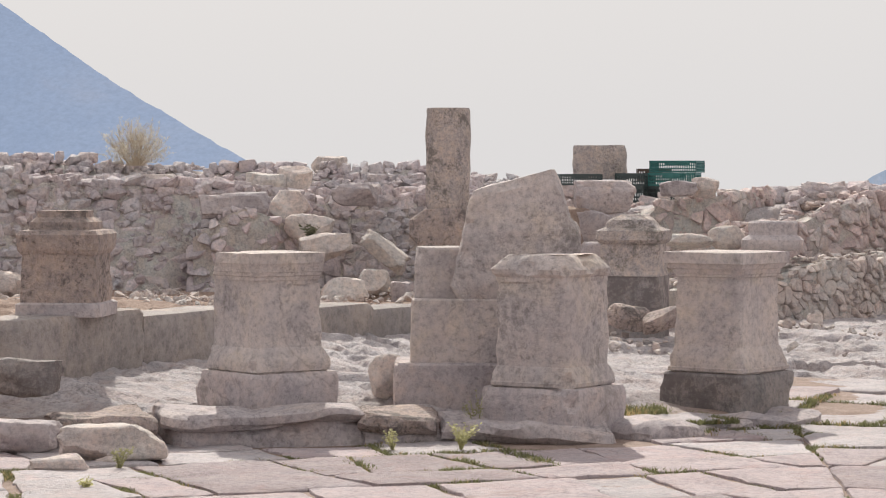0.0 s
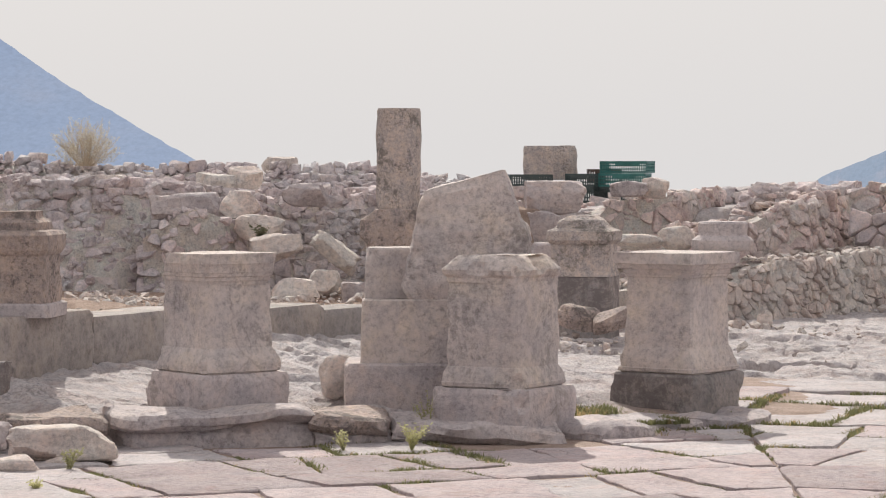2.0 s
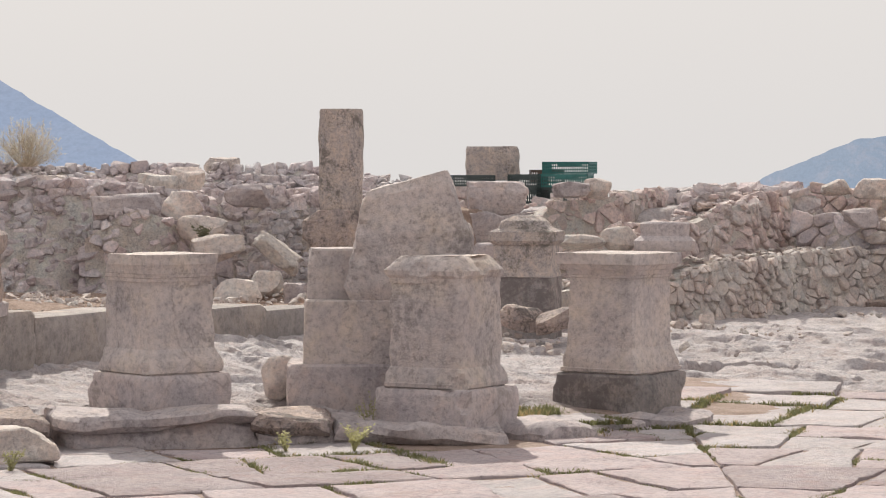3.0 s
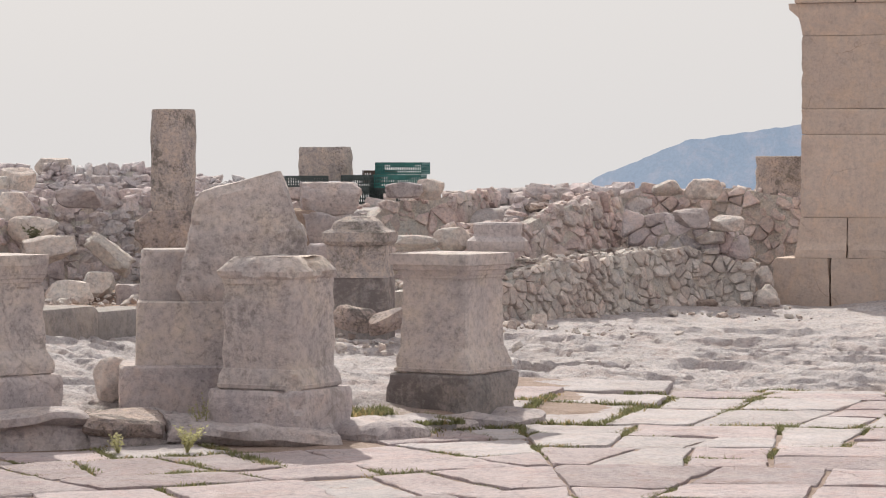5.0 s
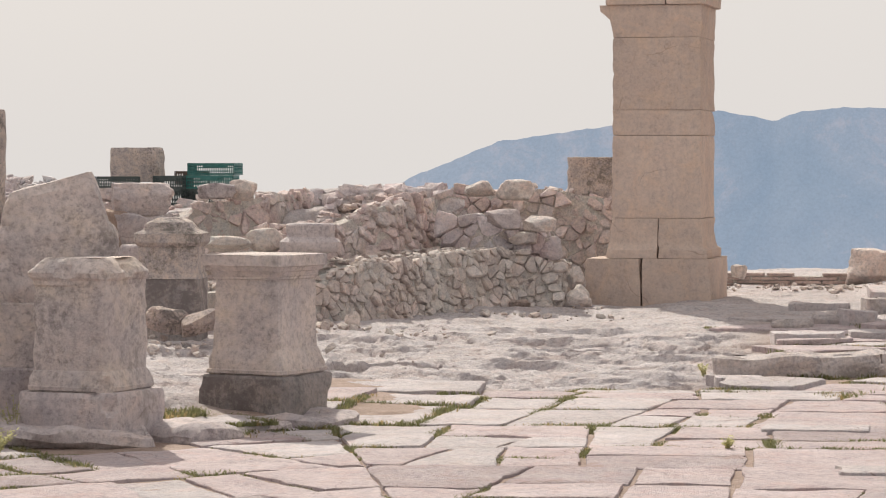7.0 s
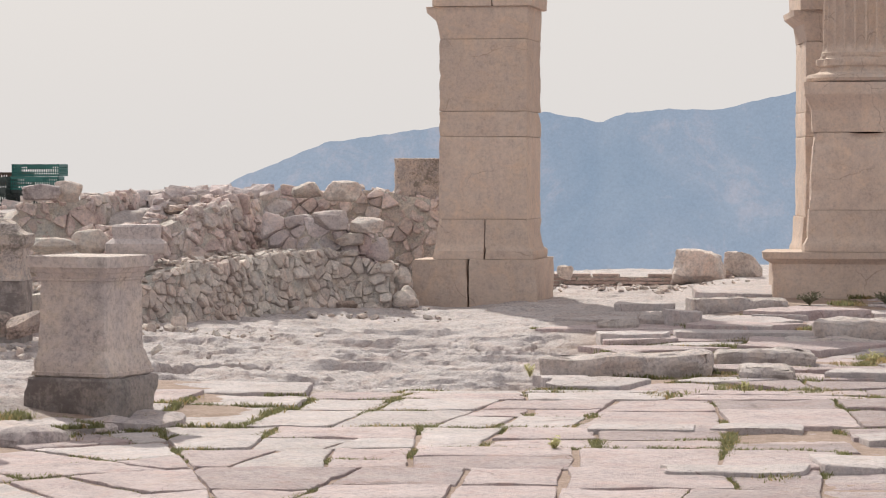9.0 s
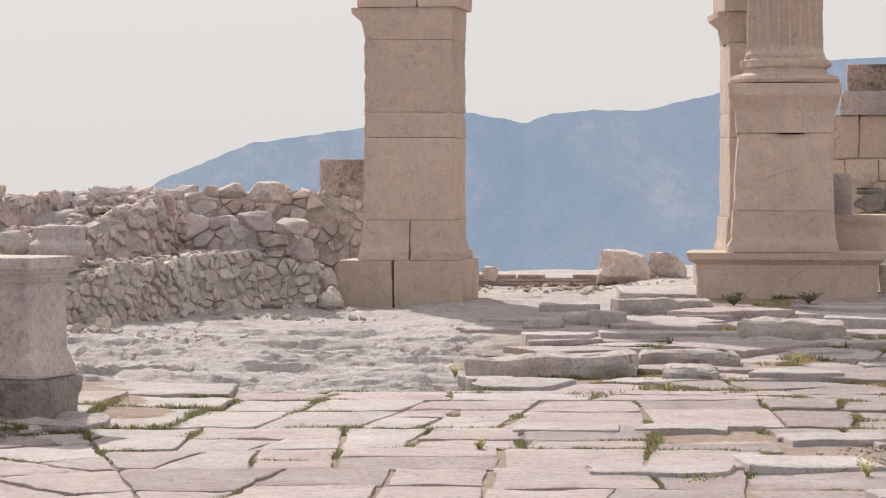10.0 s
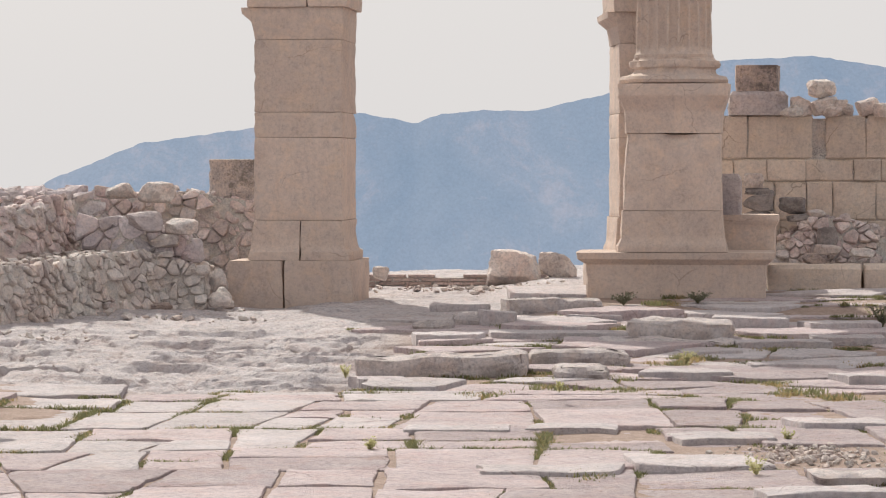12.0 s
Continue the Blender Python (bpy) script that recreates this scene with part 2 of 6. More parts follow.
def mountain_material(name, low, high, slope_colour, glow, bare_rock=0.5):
    """Far slopes with the haze of kilometres painted as blue emission, plus a little of the slope itself."""
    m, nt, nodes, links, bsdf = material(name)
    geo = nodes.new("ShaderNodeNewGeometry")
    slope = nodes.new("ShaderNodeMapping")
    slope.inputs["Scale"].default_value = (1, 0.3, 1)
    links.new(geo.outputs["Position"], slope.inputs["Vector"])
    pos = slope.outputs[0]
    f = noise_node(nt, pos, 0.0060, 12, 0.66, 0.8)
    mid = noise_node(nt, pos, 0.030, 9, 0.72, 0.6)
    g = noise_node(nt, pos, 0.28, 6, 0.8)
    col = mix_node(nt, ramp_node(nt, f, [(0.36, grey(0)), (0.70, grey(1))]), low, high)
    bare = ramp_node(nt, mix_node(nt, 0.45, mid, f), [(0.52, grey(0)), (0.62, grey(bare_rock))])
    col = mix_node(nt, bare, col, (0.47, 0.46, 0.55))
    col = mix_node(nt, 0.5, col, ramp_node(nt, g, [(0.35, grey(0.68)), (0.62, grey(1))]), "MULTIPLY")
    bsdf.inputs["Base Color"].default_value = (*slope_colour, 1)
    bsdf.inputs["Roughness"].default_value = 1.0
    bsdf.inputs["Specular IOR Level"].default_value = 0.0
    # the slope itself glows blue, standing in for haze in the air
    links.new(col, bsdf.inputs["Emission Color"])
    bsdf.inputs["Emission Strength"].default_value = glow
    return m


MOUNTAIN = mountain_material("haze_glow_mountain", (0.235, 0.335, 0.475), (0.305, 0.385, 0.515), (0.10, 0.095, 0.09), 0.865, 0.5)
MOUNTAIN_NEAR = mountain_material("haze_glow_scree_mountain", (0.315, 0.405, 0.585), (0.365, 0.445, 0.610), (0.08, 0.08, 0.08), 0.83, 0.15)


# ---- mesh helpers ----
def lattice(ix, iy, iz, seed):
    n = (ix.astype(np.int64) * 374761393 + iy.astype(np.int64) * 668265263 + iz.astype(np.int64) * 2147483647 + seed * 144665) & 0xFFFFFFFF
    n = ((n ^ (n >> 13)) * 1274126177) & 0xFFFFFFFF
    n = ((n ^ (n >> 16)) * 2246822519) & 0xFFFFFFFF
    return ((n ^ (n >> 15)) & 0xFFFF) / 65535.0


def vnoise(p, scale, seed=0):
    """Smooth value noise of points (n, 3), from -1 to 1."""
    q = np.asarray(p, float) * scale + 100.0
    i = np.floor(q)
    f = q - i
    f = f * f * (3 - 2 * f)
    i = i.astype(np.int64)
    out = 0
    for a in (0, 1):
        for b in (0, 1):
            for c in (0, 1):
                w = (f[:, 0] if a else 1 - f[:, 0]) * (f[:, 1] if b else 1 - f[:, 1]) * (f[:, 2] if c else 1 - f[:, 2])
                out = out + w * lattice(i[:, 0] + a, i[:, 1] + b, i[:, 2] + c, seed)
    return out * 2 - 1


def fbm(p, scale, octaves=4, seed=0, gain=0.5):
    total, amp = 0, 1.0
    for k in range(octaves):
        total = total + amp * vnoise(p, scale * 2.03 ** k, seed + 17 * k)
        amp *= gain
    return total


def make_mesh(name, verts, faces, mat, smooth=True, sharp=35):
    me = bpy.data.meshes.new(name)
    me.from_pydata([tuple(v) for v in verts], [], [tuple(int(i) for i in f) for f in faces])
    me.materials.append(mat)
    if smooth:
        me.shade_smooth()
        me.set_sharp_from_angle(angle=radians(sharp))
    me.update()
    return me


def part(name, me, parent, at=(0, 0, 0), rot=(0, 0, 0), label="", scale=(1, 1, 1)):
    ob = new(name, me)
    ob.parent = parent
    ob.matrix_basis = Matrix.LocRotScale(Vector(at), Euler([radians(a) for a in rot]), Vector(scale))
    if label:
        tagged(ob, label)
    return ob


def thing(name, label, category, at, rz=0.0, me=None, group="", kind="", tilt=(0, 0)):
    ob = new(name, me)
    ob.matrix_basis = pose(*at, tilt[0], tilt[1], rz)
    return tagged(ob, label, category, group, kind)


def ring_rect(n, m):
    """Unit rectangle outline, counter-clockwise, n cells in x and m in y; last column: nearness to a corner."""
    pts = [(-1 + 2 * i / n, -1) for i in range(n)] + [(1, -1 + 2 * i / m) for i in range(m)]
    pts += [(1 - 2 * i / n, 1) for i in range(n)] + [(-1, 1 - 2 * i / m) for i in range(m)]
    return np.array(pts)


def loft(name, sections, mat, cells=(12, 8), step=0.05, rough=0.008, chip=0.02, seed=0, corner=0.02, shape=None, sharp=28):
    """Stone of rectangular sections (z, x0, x1, y0, y1) from the bottom up, worn edges, uneven faces; shape: bends the points at the end."""
    zs = []
    for (a, b) in zip(sections, sections[1:]):
        k = max(1, int(math.ceil(abs(b[0] - a[0]) / step)))
        zs += [tuple(np.array(a) + (np.array(b) - np.array(a)) * i / k) for i in range(k)]
    zs.append(sections[-1])
    uv = ring_rect(*cells)
    near = np.minimum(np.abs(uv[:, 0]), np.abs(uv[:, 1]))
    rows = []
    for (z, x0, x1, y0, y1) in zs:
        hx, hy = (x1 - x0) / 2, (y1 - y0) / 2
        x, y = (x0 + x1) / 2 + uv[:, 0] * hx, (y0 + y1) / 2 + uv[:, 1] * hy
        isc = near > 0.999
        cut = min(corner, 0.3 * 2 * hx / cells[0], 0.3 * 2 * hy / cells[1])
        x = np.where(isc, x - np.sign(uv[:, 0]) * cut, x)
        y = np.where(isc, y - np.sign(uv[:, 1]) * cut, y)
        rows.append(np.stack([x, y, np.full(len(x), z)], 1))
    z, x0, x1, y0, y1 = zs[-1]
    cx, cy = (x0 + x1) / 2, (y0 + y1) / 2
    for s in (0.94, 0.6, 0.25):
        top = rows[len(zs) - 1].copy()
        top[:, 0], top[:, 1] = cx + (top[:, 0] - cx) * s, cy + (top[:, 1] - cy) * s
        rows.append(top)
    n = len(uv)
    v = np.concatenate(rows)
    out = np.stack([np.tile(uv[:, 0] * (np.abs(uv[:, 0]) > 0.999), len(rows)), np.tile(uv[:, 1] * (np.abs(uv[:, 1]) > 0.999), len(rows))], 1)
    side = np.arange(len(v)) < n * len(zs)
    d = rough * (0.5 * fbm(v, 2.2, 2, seed) + 0.6 * fbm(v, 11.0, 3, seed + 1))
    edge = np.tile(np.where(near > 0.999, 0.62, near ** 3), len(rows))
    ztop, zbot = zs[-1][0], zs[0][0]
    edge = np.maximum(edge, np.clip(1 - np.abs(v[:, 2] - ztop) / 0.05, 0, 1) * 0.8)
    d = d - chip * edge * np.clip(1.3 * vnoise(v, 10.0, seed + 5) + 0.9 * vnoise(v, 3.0, seed + 9) - 0.35, 0, 1.6)
    v[:, :2] += out * (d * side)[:, None]
    v[:, 2] += np.where(side, 0, 0.5 * rough * fbm(v, 6.0, 3, seed + 3))
    faces = []
    for r in range(len(rows) - 1):
        a, b = r * n, (r + 1) * n
        faces += [(a + i, a + (i + 1) % n, b + (i + 1) % n, b + i) for i in range(n)]
    c = len(v)
    v = np.vstack([v, [v[-n:].mean(0)], [v[:n].mean(0)]])
    b = (len(rows) - 1) * n
    faces += [(b + i, b + (i + 1) % n, c) for i in range(n)]
    faces += [((i + 1) % n, i, c + 1) for i in range(n)]
    if shape:
        v = shape(v)
    return make_mesh(name, v, faces, mat, True, sharp)


def rugged(amount, seed):
    """Uneven broken outline and top."""
    def shape(v):
        w = v + amount * np.stack([vnoise(v, 2.1, seed), vnoise(v, 2.1, seed + 1), 0.55 * vnoise(v, 2.6, seed + 2)], 1)
        w[:, 2] += np.where(v[:, 2] > 0.02, 0.35 * amount * vnoise(v, 7.0, seed + 3), 0)
        w[:, 1] += 0.4 * amount * vnoise(v, 8.0, seed + 4)
        return w
    return shape


def bites(*spots, seed=3):
    """Scoops broken out of a stone: (x, y, z, radius), carved towards the stone's axis."""
    def shape(v):
        w = v.copy()
        for (x, y, z, r) in spots:
            u = np.array([-x, -y, -0.45 * math.hypot(x, y)])
            u = u / max(np.linalg.norm(u), 1e-6)
            rel = w - np.array([x, y, z])
            rr = r * (1 + 0.22 * fbm(w, 9.0, 3, seed) + 0.15 * vnoise(w, 28.0, seed + 4))
            gap = rr ** 2 - np.sum(rel ** 2, 1)
            b = rel @ u
            t = -b + np.sqrt(np.maximum(b * b + gap, 0))
            w = w + np.where(gap > 0, t, 0)[:, None] * u
        return w
    return shape


def box_sections(w, d, h, z=0.0):
    return [(z, -w / 2, w / 2, -d / 2, d / 2), (z + h, -w / 2, w / 2, -d / 2, d / 2)]


def square_sections(profile):
    return [(z, -a, a, -a, a) for z, a in profile]


def turned(name, profile, mat, seg=40, rough=0.006, seed=0, flutes=0, flute_depth=0.02, step=0.05, sharp=35, chip=0.0):
    """Round stone from a profile of (z, radius), with optional flutes."""
    zs = []
    for (z0, r0), (z1, r1) in zip(profile, profile[1:]):
        k = max(1, int(math.ceil(abs(z1 - z0) / step)))
        zs += [(z0 + (z1 - z0) * i / k, r0 + (r1 - r0) * i / k) for i in range(k)]
    zs.append(profile[-1])
    zs += [(profile[-1][0], profile[-1][1] * s) for s in (0.9, 0.5)]
    ang = np.arange(seg) * 2 * math.pi / seg
    rows = [np.stack([r * np.cos(ang), r * np.sin(ang), np.full(seg, z)], 1) for z, r in zs]
    v = np.concatenate(rows)
    d = rough * fbm(v, 6.0, 4, seed)
    if chip:
        d = d - chip * np.clip(vnoise(v, 4.0, seed + 2) - 0.2, 0, 1)
    if flutes:
        u = np.abs(((ang * flutes / (2 * math.pi)) % 1.0) - 0.5) * 2
        groove = np.sqrt(np.clip(1 - (u / 0.8) ** 2, 0, 1))
        foot = np.repeat([smoothstep(profile[0][0] + 0.06, profile[0][0] + 0.13, np.array(z)) for z, _ in zs], seg)
        d = d - flute_depth * np.tile(groove, len(zs)) * foot
    rad = np.maximum(np.linalg.norm(v[:, :2], axis=1), 1e-6)
    v[:, :2] *= (1 + d / rad)[:, None]
    faces = []
    for r in range(len(zs) - 1):
        a, b = r * seg, (r + 1) * seg
        faces += [(a + i, a + (i + 1) % seg, b + (i + 1) % seg, b + i) for i in range(seg)]
    c = len(v)
    v = np.vstack([v, [v[-seg:].mean(0)], [v[:seg].mean(0)]])
    b = (len(zs) - 1) * seg
    faces += [(b + i, b + (i + 1) % seg, c) for i in range(seg)] + [((i + 1) % seg, i, c + 1) for i in range(seg)]
    return make_mesh(name, v, faces, mat, True, sharp)


def hull_rock(name, mat, seed, n=16, box=0.72, flat=1.0):
    """Angular rubble stone about one unit across: the hull of scattered points."""
    rng = random.Random(seed)
    bm = bmesh.new()
    for _ in range(n):
        p = Vector([rng.uniform(-1, 1) for _ in range(3)])
        k = max(abs(c) for c in p)
        p = p / k * rng.uniform(0.82, 1.0) if rng.random() < box else p.normalized()
        bm.verts.new((p.x * 0.5, p.y * 0.5, p.z * 0.5 * flat))
    res = bmesh.ops.convex_hull(bm, input=bm.verts)
    bmesh.ops.delete(bm, geom=[g for g in res["geom_interior"] if isinstance(g, bmesh.types.BMVert)], context="VERTS")
    bmesh.ops.recalc_face_normals(bm, faces=bm.faces)
    me = bpy.data.meshes.new(name)
    bm.to_mesh(me)
    bm.free()
    me.materials.append(mat)
    return me


def boulder(name, mat, size, seed, cells=16, power=4.0, rough=0.055, planes=13):
    """Weathered boulder of the given size: a rounded block cut by a few break planes, base at z = 0."""
    rng = np.random.RandomState(seed)
    n = cells
    uv = ring_rect(n, n)
    pts, faces = [], []
    index = {}

    def vid(p):
        k = tuple(np.round(p, 5))
        if k not in index:
            index[k] = len(pts)
            pts.append(p)
        return index[k]
    g = np.linspace(-1, 1, n + 1)
    for ax in range(3):
        for sgn in (-1, 1):
            for i in range(n):
                for j in range(n):
                    quad = []
                    for a, b in ((0, 0), (1, 0), (1, 1), (0, 1)):
                        p = np.zeros(3)
                        p[ax], p[(ax + 1) % 3], p[(ax + 2) % 3] = sgn, g[i + a], g[j + b]
                        quad.append(vid(p))
                    faces.append(quad if sgn > 0 else quad[::-1])
    v = np.array(pts)
    v = v / (np.sum(np.abs(v) ** power, 1) ** (1 / power))[:, None]
    reach = np.linalg.norm(v, axis=1).max()
    for _ in range(planes):
        nrm = rng.normal(size=3)
        nrm /= np.linalg.norm(nrm)
        lim = (v @ nrm).max() * rng.uniform(0.60, 0.90)
        over = np.clip(v @ nrm - lim, 0, None)
        v = v - over[:, None] * nrm * 0.94
    v = v * (1 + rough * fbm(v + seed, 1.6, 5, seed, 0.6))[:, None]
    v = v / (v.max(0) - v.min(0)) * 2
    v = v * np.array(size) / 2
    v[:, 2] -= v[:, 2].min()
    return make_mesh(name, v, faces, mat, True, 28)


def joined(name, meshes, mats, mat):
    """One mesh out of many placed copies."""
    vs, fs, base = [], [], 0
    cache = {}
    for me, m in zip(meshes, mats):
        if me.name not in cache:
            co = np.empty(len(me.vertices) * 3)
            me.vertices.foreach_get("co", co)
            cache[me.name] = (co.reshape(-1, 3), [tuple(p.vertices) for p in me.polygons])
        co, polys = cache[me.name]
        a = np.array(m)
        vs.append(co @ a[:3, :3].T + a[:3, 3])
        fs += [tuple(i + base for i in p) for p in polys]
        base += len(co)
    return make_mesh(name, np.vstack(vs), fs, mat, False)


def cut(poly, p, d):
    """Splits a convex polygon by the line through p along d."""
    left, right = [], []
    n = len(poly)
    side = [d[0] * (q[1] - p[1]) - d[1] * (q[0] - p[0]) for q in poly]
    for i in range(n):
        a, b, sa, sb = poly[i], poly[(i + 1) % n], side[i], side[(i + 1) % n]
        if sa >= 0:
            left.append(a)
        if sa <= 0:
            right.append(a)
        if sa * sb < 0:
            f = sa / (sa - sb)
            m = (a[0] + (b[0] - a[0]) * f, a[1] + (b[1] - a[1]) * f)
            left.append(m)
            right.append(m)
    return left, right


def shrink(poly, gap):
    """The convex polygon with each side moved inwards."""
    out = poly
    n = len(poly)
    for i in range(n):
        a, b = poly[i], poly[(i + 1) % n]
        l = math.hypot(b[0] - a[0], b[1] - a[1])
        if l < 1e-6 or len(out) < 3:
            continue
        d = ((b[0] - a[0]) / l, (b[1] - a[1]) / l)
        out = cut(out, (a[0] - d[1] * gap, a[1] + d[0] * gap), d)[0]
    return out


def patchwork(x0, x1, z0, z1, size, rg):
    """Breaks a wall face into tight angular cells about scattered centres: (centre, polygon about it)."""
    seeds, z = [], z0
    while z < z1:
        x = x0 + rg.uniform(0, size)
        while x < x1:
            if rg.random() < 0.62 + 0.3 * math.sin(7.1 * x + 2.3 * z) * math.sin(5.3 * z - 1.7 * x):
                seeds.append((x + rg.uniform(-0.4, 0.4) * size, z + rg.uniform(-0.36, 0.36) * size))
            x += size * rg.uniform(0.5, 1.5)
        z += size * 0.62
    out, reach = [], size * 2.6
    for (x, z) in seeds:
        poly = [(x - size, z - size), (x + size, z - size), (x + size, z + size), (x - size, z + size)]
        for (p, q) in seeds:
            if abs(p - x) < reach and abs(q - z) < reach and (p, q) != (x, z):
                poly = cut(poly, ((x + p) / 2, (z + q) / 2), (z - q, p - x))[0]
        if len(poly) > 2:
            out.append((x, z, [(a - x, b - z) for a, b in poly]))
    return out


def face_stone(name, poly, mat, rg, side=1, deep=0.12):
    """Wall stone from its outline on the face (x, z); broken front towards -y."""
    outline = []
    for (a, b), (c, d) in zip(poly, poly[1:] + poly[:1]):
        l = math.hypot(c - a, d - b)
        if l < 0.012:
            continue
        for f in (0.16, 0.5, 0.84) if l > 0.06 else (0.2, 0.8):
            k = rg.uniform(0.97, 1.035)
            outline.append(((a + (c - a) * f) * k, (b + (d - b) * f) * k))
    n = len(outline)
    if n < 5:
        return None
    span = max(abs(q) for p in outline for q in p)
    sx, sz = rg.uniform(-0.3, 0.3), rg.uniform(-0.15, 0.45)
    bulge = span * rg.uniform(0.12, 0.34)
    vs = []
    for s, y in ((0.85, deep), (1.0, 0.01), (0.95, -bulge * 0.55), (0.76, -bulge)):
        vs += [(p * s * side, y + (p * sx + q * sz) * (y < 0.1) + rg.uniform(-0.14, 0.14) * bulge, q * s) for p, q in outline]
    fs = [(r * n + i, r * n + (i + 1) % n, (r + 1) * n + (i + 1) % n, (r + 1) * n + i) for r in range(3) for i in range(n)]
    fs.append(tuple(3 * n + i for i in range(n)))
    if side < 0:
        fs = [f[::-1] for f in fs]
    return make_mesh(name, vs, fs, mat, True, 32)


def cellular(x, y, seed):
    """Distances to the nearest two of scattered centres, and a random number for the nearest."""
    ix, iy = np.floor(x).astype(np.int64), np.floor(y).astype(np.int64)
    f1, f2, who = np.full(x.shape, 9.0), np.full(x.shape, 9.0), np.zeros(x.shape)
    zero = np.zeros_like(ix)
    for a in (-1, 0, 1):
        for b in (-1, 0, 1):
            cx, cy = ix + a, iy + b
            dx = cx + lattice(cx, cy, zero, seed) - x
            dy = cy + lattice(cx, cy, zero + 7, seed) - y
            d = np.hypot(dx, dy)
            near = d < f1
            f2 = np.where(near, f1, np.minimum(f2, d))
            who = np.where(near, lattice(cx, cy, zero + 13, seed), who)
            f1 = np.where(near, d, f1)
    return f1, f2, who


def smoothstep(a, b, x):
    t = np.clip((x - a) / (b - a), 0, 1)
    return t * t * (3 - 2 * t)


# ---- the lie of the land ----
CURB_X = [-14, -7.241, -5.962, -4.139, -3.707, -3.263, 14]
CURB_Y = [14.106, 15.42, 16.26, 16.90, 17.62, 18.60, 23]
STEP_X, STEP_Z = [-14, -6.463, -4.519, -3.375, -2.318], [0.22, 0.20, 0.12, 0.07, 0.0]
# the terrace kerb runs along the agora's long side; points from near to far
KERB = [(-8.35, 12.0), (-7.996, 16.572), (-7.71, 19.533), (-6.996, 22.539)]
KERB_X, KERB_Y = [q[0] for q in KERB], [q[1] for q in KERB]
KERB_Z = [0.80, 0.745, 0.63, 0.52]
BACK_X = [-20, -11.734, -8.074, -6.939, -4.964, -3.35]
BACK_Y = [22.5, 24.317, 25.974, 29.803, 31.005, 33.031]
RAISED_END = -2.536


def land(x, y):
    """Height of the ground without its small relief."""
    x, y = np.asarray(x, float), np.asarray(y, float)
    curb = np.interp(x, CURB_X, CURB_Y)
    z = np.interp(x, STEP_X, STEP_Z) * smoothstep(0.2, 0.5, y - curb)
    rise = np.clip((y - 21.6) / 9.6, 0, 1)
    z = np.maximum(z, 0) + rise * np.where(x > -1.0, 0.27, 0.27 - 0.07 * smoothstep(-1.0, -2.0, x)) * 1.0 - 0.06 * rise * smoothstep(-3, -6, x)
    z = z + 0.10 * smoothstep(28.4, 29.8, y) * smoothstep(0.5, 1.4, x)
    west = np.interp(y, KERB_Y, KERB_X) - x
    z = z + 0.15 * smoothstep(1.25, 0.1, -west) * smoothstep(0.3, 1.6, y - curb) * (y < 26)
    z = z + (np.interp(y, KERB_Y, KERB_Z) - z) * smoothstep(-0.05, 0.25, west)
    back = np.interp(x, BACK_X, BACK_Y)
    z = z + np.maximum(1.25 - z, 0) * smoothstep(0.3, 1.2, y - back) * smoothstep(RAISED_END + 0.5, RAISED_END - 0.5, x)
    return z - 9.0 * smoothstep(40.5, 60, np.hypot(x, y)) * (y > 0)


def bedrock_mask(x, y):
    curb = np.interp(x, CURB_X, CURB_Y)
    left = smoothstep(0.35, 0.6, y - curb) * smoothstep(-3.6, -4.3, x)
    mid = smoothstep(21.2, 21.9, y + 0.25 * np.sin(2.1 * x)) * np.maximum(np.maximum(smoothstep(0.1, -0.9, x), smoothstep(28.3, 29.3, y) * smoothstep(1.3, 0.7, x)), smoothstep(31.3, 31.8, y))
    return np.clip(np.maximum(left, mid), 0, 1)


# ---- ground: one sheet with bare bedrock ledges, dropping into the valley ----
# hollows cut into the bedrock: middle, yaw, width, depth, drop
PITS = [(-3.441, 23.084, 10, 0.929, 0.9, 0.22), (-3.096, 27.852, 8, 0.818, 0.7, 0.10), (-1.712, 24.907, 4, 0.5, 0.5, 0.06), (-6.996, 21, 12, 0.6, 0.5, 0.10)]


